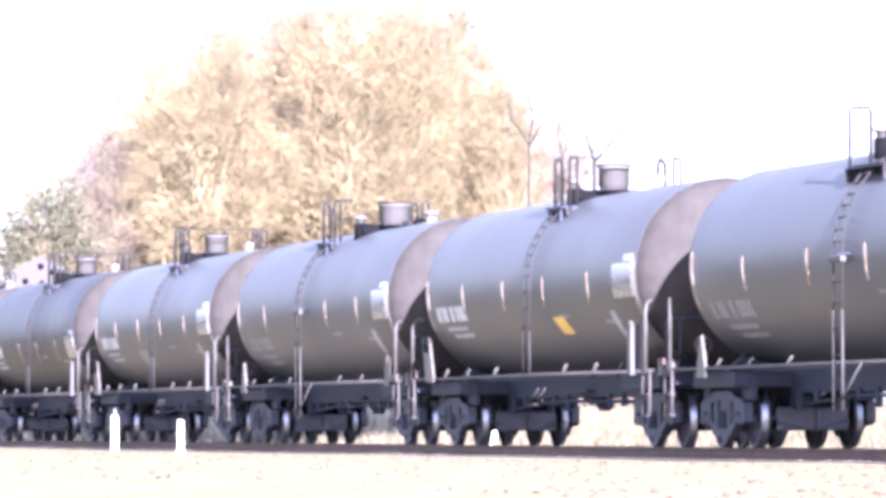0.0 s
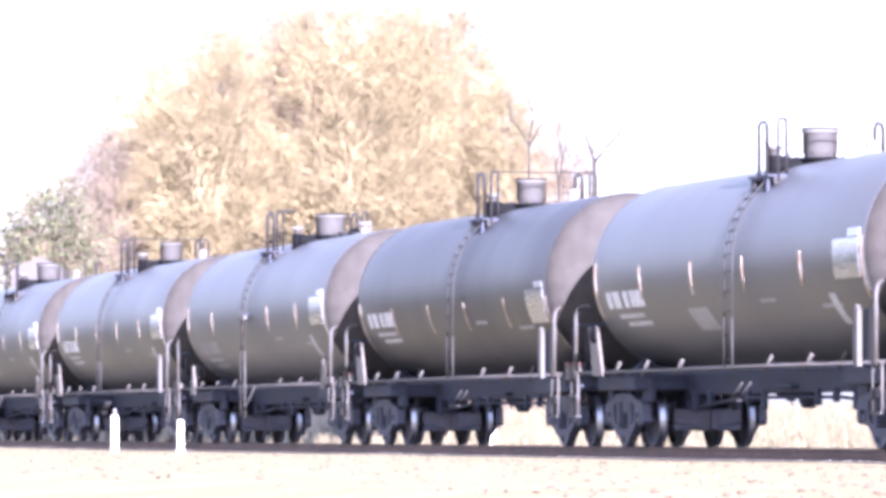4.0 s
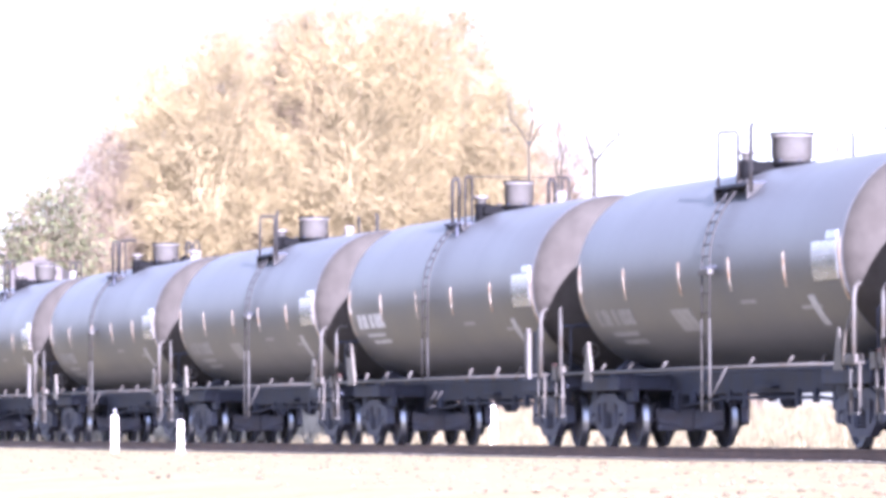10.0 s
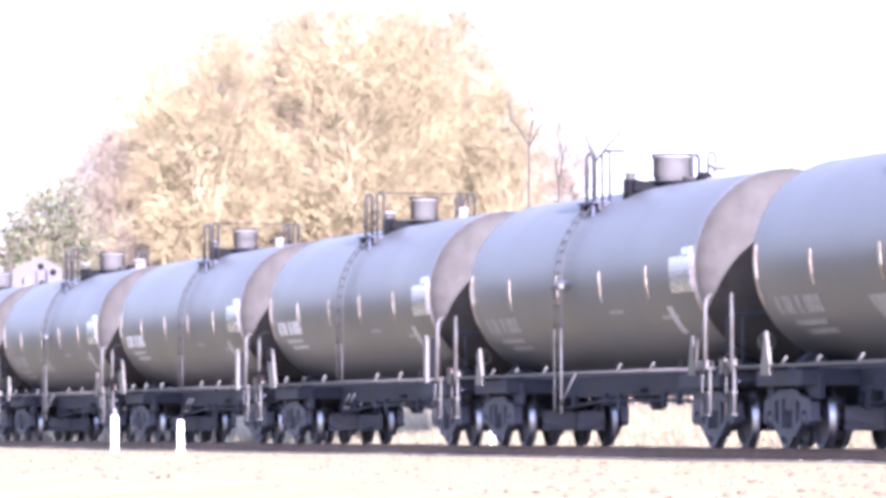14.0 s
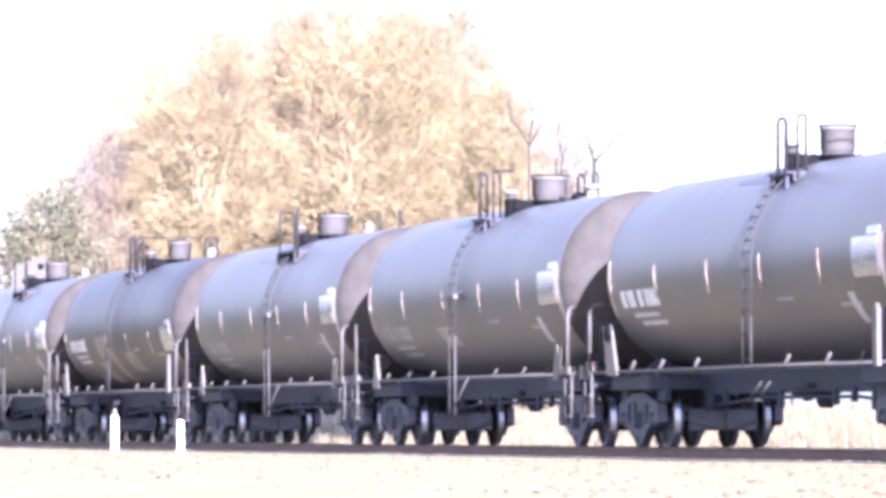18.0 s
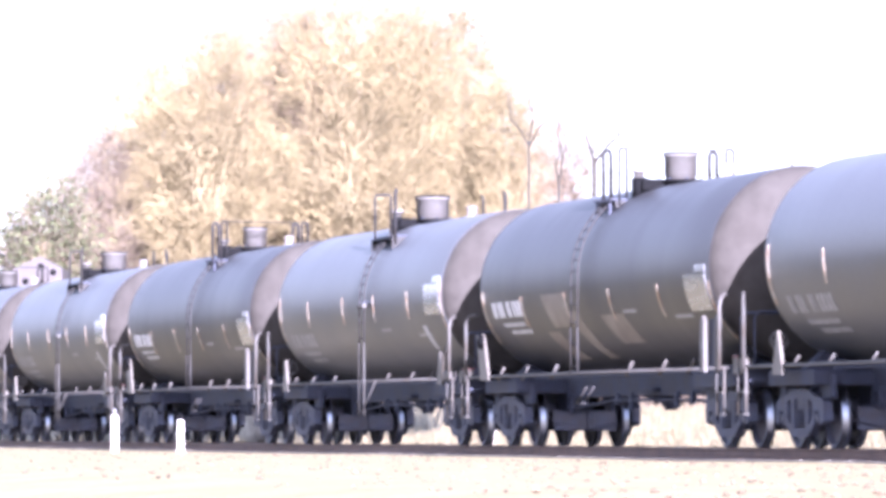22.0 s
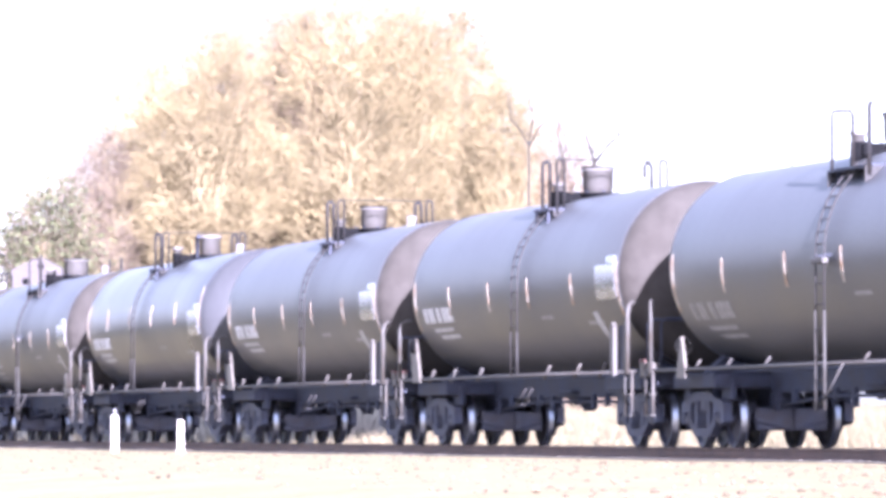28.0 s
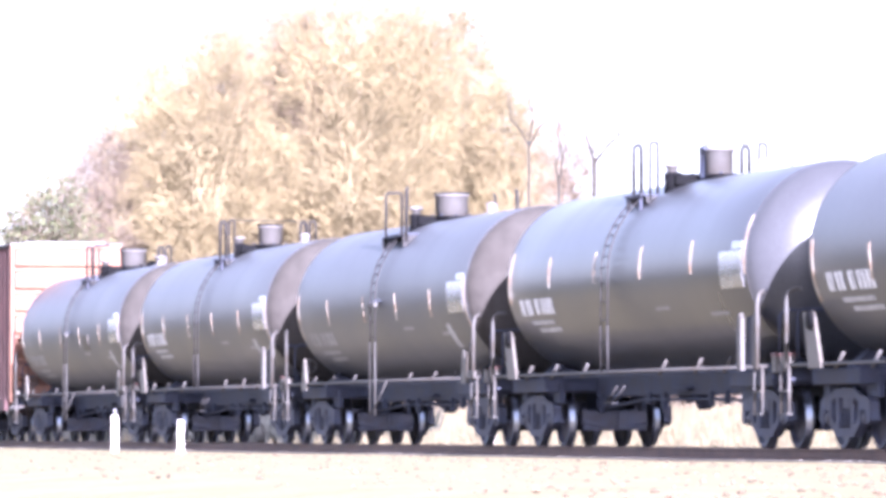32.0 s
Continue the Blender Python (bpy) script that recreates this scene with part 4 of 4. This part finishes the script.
def tree(px, top, d, half, twig_mat, seed, clusters=1500, leafy=False, label="", fork=0.3, thick=1.0, bark=None, levels=3, mains=4):
    rng = random.Random(seed)
    x, y, z = place_at(px, d)
    h = (777 - top) * d / 9840 + 0.25 - z
    w = half * d / 9840
    t = empty("tree", pose(x, y, z))
    wood, tips = [], []

    def grow(p, dirn, length, r, level):
        steps = 4
        for i in range(steps):
            dirn = (dirn + Vector((rng.gauss(0, 0.14), rng.gauss(0, 0.14), rng.gauss(0.05, 0.08)))).normalized()
            q = p + dirn * (length / steps)
            wood.append((tuple(p), tuple(q), r * 1.25, r * 1.1))
            p, r = q, r * 0.86
            if level > 0:
                tips.append((p.copy(), dirn.copy()))
            if level < levels and (i > 0 or level > 0):
                for _ in range(2 if level < 2 and levels > 2 else 1):
                    side = Matrix.Rotation(rng.uniform(0, math.tau), 3, dirn) @ dirn.orthogonal().normalized()
                    out = (dirn * rng.uniform(0.5, 1.0) + side * rng.uniform(0.5, 1.0)).normalized()
                    grow(p, out, length * rng.uniform(0.5, 0.72), r * rng.uniform(0.5, 0.66), level + 1)

    r0 = max(0.1, h * 0.014) * thick
    dirn = Vector((rng.gauss(0, 0.05), rng.gauss(0, 0.05), 1)).normalized()
    q = dirn * h * fork
    wood.append(((0, 0, -0.3), tuple(q), r0 * 1.15, r0))
    for k in range(mains):
        a = k * math.tau / mains + rng.uniform(-0.5, 0.5)
        lean = rng.uniform(0.15, 0.8)
        out = Vector((math.cos(a) * lean * w / (h * 0.4), math.sin(a) * lean * w / (h * 0.4), 1)).normalized()
        grow(q, out, h * (1 - fork) * (0.88 - 0.17 * lean), r0 * 0.62, 0)
    # bring the crown to its height and spread
    pts = np.array([tuple(p) for p, _ in tips])
    zs = h * 0.97 / pts[:, 2].max()
    ws = w * 0.97 / np.percentile(np.hypot(pts[:, 0], pts[:, 1]), 92)
    f = lambda p: (p[0] * ws, p[1] * ws, p[2] * zs)
    wood = [(f(a), f(b), ra, rb) for a, b, ra, rb in wood]
    tips = [(Vector(f(p)), dv) for p, dv in tips]
    # sprays of fine twigs round the branch ends and through the crown
    twigs, leaves = [], []
    made_ = 0
    while made_ < clusters:
        if clusters < 50 or rng.random() < 0.4:
            p, dv = rng.choice(tips)
            p = p + Vector((rng.gauss(0, 0.5), rng.gauss(0, 0.5), rng.gauss(0, 0.5)))
        else:
            u = Vector((rng.gauss(0, 1), rng.gauss(0, 1), rng.gauss(0, 1))).normalized() * rng.random() ** 0.28
            p = Vector((u.x * w, u.y * w, h * (fork + 0.05) + h * (0.99 - fork) * (0.5 + 0.5 * math.copysign(abs(u.z) ** 0.75, u.z))))
            dv = Vector((u.x, u.y, 0.6)).normalized()
        if noise.noise((p + Vector((seed * 7, 0, 0))) * 0.55) < -0.33:
            made_ += 0.4
            continue
        made_ += 1
        for _ in range(11):
            e = (dv * 0.6 + Vector((rng.gauss(0, 0.7), rng.gauss(0, 0.7), rng.gauss(0.25, 0.6)))).normalized() * rng.uniform(0.3, 0.95)
            b = p + Vector((rng.gauss(0, 0.25), rng.gauss(0, 0.25), rng.gauss(0, 0.25)))
            r = rng.uniform(0.007, 0.016)
            twigs.append((tuple(b), tuple(b + e), r, r * 0.55))
            if leafy:
                for _ in range(1):
                    c = b + e * rng.random()
                    o = Vector((rng.gauss(0, 1), rng.gauss(0, 1), rng.gauss(0, 0.6))).normalized() * rng.uniform(0.07, 0.14)
                    leaves.append((tuple(c - o), tuple(c + o), rng.uniform(0.03, 0.07), 0.01))
    mesh_tubes("trunk", wood, 5, bark or BARK, t)
    if twigs:
        mesh_tubes("crown", twigs, 3, twig_mat, t)
    if leaves:
        mesh_tubes("leaves", leaves, 3, LEAF, t)
    return tagged(t, label or "bare deciduous tree with a dense sunlit crown of twigs", "tree", "trees behind the railway")


TREES = [(620, 16, 255, 190, TWIG_Y, 1, 2500, False), (760, 34, 268, 132, TWIG_Y, 2, 2900, False), (478, 56, 258, 125, TWIG_P, 3, 2300, False),
         (355, 90, 250, 120, TWIG_Y, 4, 1800, False), (255, 150, 262, 90, TWIG_Y, 5, 1100, False), (842, 112, 262, 60, TWIG_Y, 6, 800, False),
         (172, 262, 250, 70, TWIG_D, 7, 560, False), (96, 340, 240, 62, TWIG_D, 8, 480, True), (28, 405, 244, 40, TWIG_D, 15, 190, True), (560, 130, 285, 200, TWIG_P, 9, 1700, False),
         (330, 220, 285, 160, TWIG_D, 10, 1100, False), (550, 26, 266, 95, TWIG_P, 16, 1000, False), (690, 16, 264, 110, TWIG_Y, 17, 1200, False), (405, 68, 262, 85, TWIG_P, 18, 850, False), (300, 118, 258, 80, TWIG_Y, 19, 600, False), (740, 200, 290, 150, TWIG_P, 11, 1200, False), (895, 165, 258, 55, TWIG_Y, 12, 750, False),
         (938, 215, 262, 48, TWIG_Y, 13, 520, False)]
for px, top, d, half, tm, seed, n, leafy in TREES:
    tree(px, top, d, half, tm, seed, n, leafy, "autumn tree with thin yellow-green leaves" if leafy else "", thick=1.35)
def forked_tree(px, fork, limbs, seed, d=235, r=0.105):
    """A nearly leafless tree: a trunk to the fork, then a few long crooked limbs with short side shoots."""
    rng = random.Random(seed)
    x, y, z = place_at(px, d)
    k = d / 9840
    t = empty("tree", pose(x, y, z))
    across = Vector((math.sin(radians(13.66)), math.cos(radians(13.66)), 0))
    high = lambda row: (777 - row) * k + 0.25 - z
    top = Vector((0, 0, high(fork)))
    wood = [((0, 0, -0.3), tuple(top * 0.6), r * 1.5, r * 1.15), (tuple(top * 0.6), tuple(top), r * 1.15, r)]
    for side, crown in limbs:
        p, q = top, across * (side * k) + Vector((rng.uniform(-0.6, 0.6), 0, high(crown)))
        n = 6
        for i in range(n):
            f = (i + 1) / n
            nxt = top.lerp(q, f) + across * (rng.gauss(0, 0.1) + 0.25 * side * k * math.sin(f * math.pi)) + Vector((0, 0, rng.gauss(0, 0.06)))
            ra, rb = r * (0.8 - 0.6 * i / n), r * (0.8 - 0.6 * f)
            wood.append((tuple(p), tuple(nxt), ra, rb))
            for _ in range(2):
                out = across * rng.gauss(0, 0.45) + Vector((rng.gauss(0, 0.3), 0, rng.uniform(0.2, 0.8)))
                mid = nxt + out * 0.6
                wood.append((tuple(nxt), tuple(mid), rb * 0.4, rb * 0.25))
                wood.append((tuple(mid), tuple(mid + out * 0.5 + across * rng.gauss(0, 0.25)), rb * 0.25, 0.008))
            p = nxt
    mesh_tubes("trunk", wood, 5, BARK_D, t)
    return tagged(t, "sparse bare tree with forked limbs against the sky", "tree", "trees behind the railway")


forked_tree(936, 272, ((-36, 178), (46, 166), (8, 150)), 31, r=0.058)
forked_tree(1052, 300, ((-16, 214), (42, 205)), 32)
forked_tree(989, 335, ((-2, 158), (14, 240)), 33, r=0.06)
forked_tree(1402, 300, ((0, 226),), 34, r=0.06)
tree(1000, 225, 240, 48, TWIG_P, 23, 150, False, "sparse bare tree with pink twigs against the sky", 0.62, 0.5, BARK_D, 2, 3)

# brush along the bank below the trees
def brush(name, count, place, height, material, label):
    rng = random.Random(9)
    segs = []
    for _ in range(count):
        x, y = place(rng)
        z = ground_height(x, y)
        hh = height * rng.uniform(0.4, 1.2)
        for _ in range(5):
            dx, dy = rng.gauss(0, 0.25), rng.gauss(0, 0.25)
            segs.append(((x, y, z - 0.02), (x + dx * hh, y + dy * hh, z + hh * rng.uniform(0.6, 1)), 0.013 + 0.005 * hh, 0.004))
    me = mesh_tubes(name, segs, 3, material, None)
    return tagged(me, label, "grass", kind="stuff")


brush("dry_grass", 15000, lambda r: (r.uniform(-230, -70), 3.5 + 26 * r.random() ** 1.3), 0.34, DRYGRASS, "yellow-green dry grass on the bank behind the track")
brush("undergrowth", 3600, lambda r: (r.uniform(-300, -230), r.uniform(16, 45)), 5.0, TWIG_D, "brown leafless undergrowth below the trees")

# shrubs with the shade behind the wheels put into their near-black colour
brush("shrub_row", 9000, lambda r: (r.uniform(-250, -137), r.uniform(3.5, 7.5)), 1.1, SHRUB, "dark green and brown shrubs beyond the rails, shade put into their colour")

# ---- pale shed beyond the left-hand trees ----
def shed():
    x, y, z = place_at(62, 225)
    s = empty("shed", pose(x, y, z, 0, 0, 76))
    k = 225 / 9840
    wall = plate(B(), [(-42 * k, 0), (48 * k, 0), (48 * k, 290 * k), (8 * k, 312 * k), (-42 * k, 288 * k)], 0, 4)
    part("wall", wall, SHED, s)
    for px, pz in ((10, 294), (-17, 268), (32, 284), (12, 264)):
        part("vent", lathe(B(), [(-0.06, 0.02), (-0.06, 5.5 * k), (0.02, 5.5 * k)], "y", 12, (px * k, 0, pz * k)), DARK_HOLE, s)
    return tagged(s, "pale boarded shed with dark round vents behind trees", "shed")


shed()

# ---- movement: the train rolls towards greater x, slowing a little; the wheels roll with it ----
def gone(t):
    """Metres that the train has gone after t seconds."""
    return -0.034 + 11.93759 * t - 0.0253233 * t * t + 0.0000973178 * t ** 3


def motions():
    times = [i * 1.0 for i in range(33)]
    for k, car in train:
        m0 = car.matrix_basis.copy()
        walk(car, [(t, Matrix.Translation((gone(t), 0, 0)) @ m0) for t in times])
    # the wheels turn frame by frame on the stretch before the camera
    turns = [i / FPS for i in range(32 * FPS + 1)]
    for k, car in train:
        x0 = car.location.x - gone(32.0)
        here = [t for t in turns if -190 < x0 + gone(t) < -55] or [0.0]
        rows = [(t, Matrix.Rotation(gone(t) / WHEEL_R, 4, "Y")) for t in here]
        rows = ([(0.0, rows[0][1])] if here[0] > 0 else []) + rows + ([(32.0, rows[-1][1])] if here[-1] < 32 else [])
        for ob in car.children_recursive:
            if ob.name.startswith("wheelset"):
                at = Matrix.Translation(ob.location)
                walk(ob, [(t, at @ r) for t, r in rows])


motions()
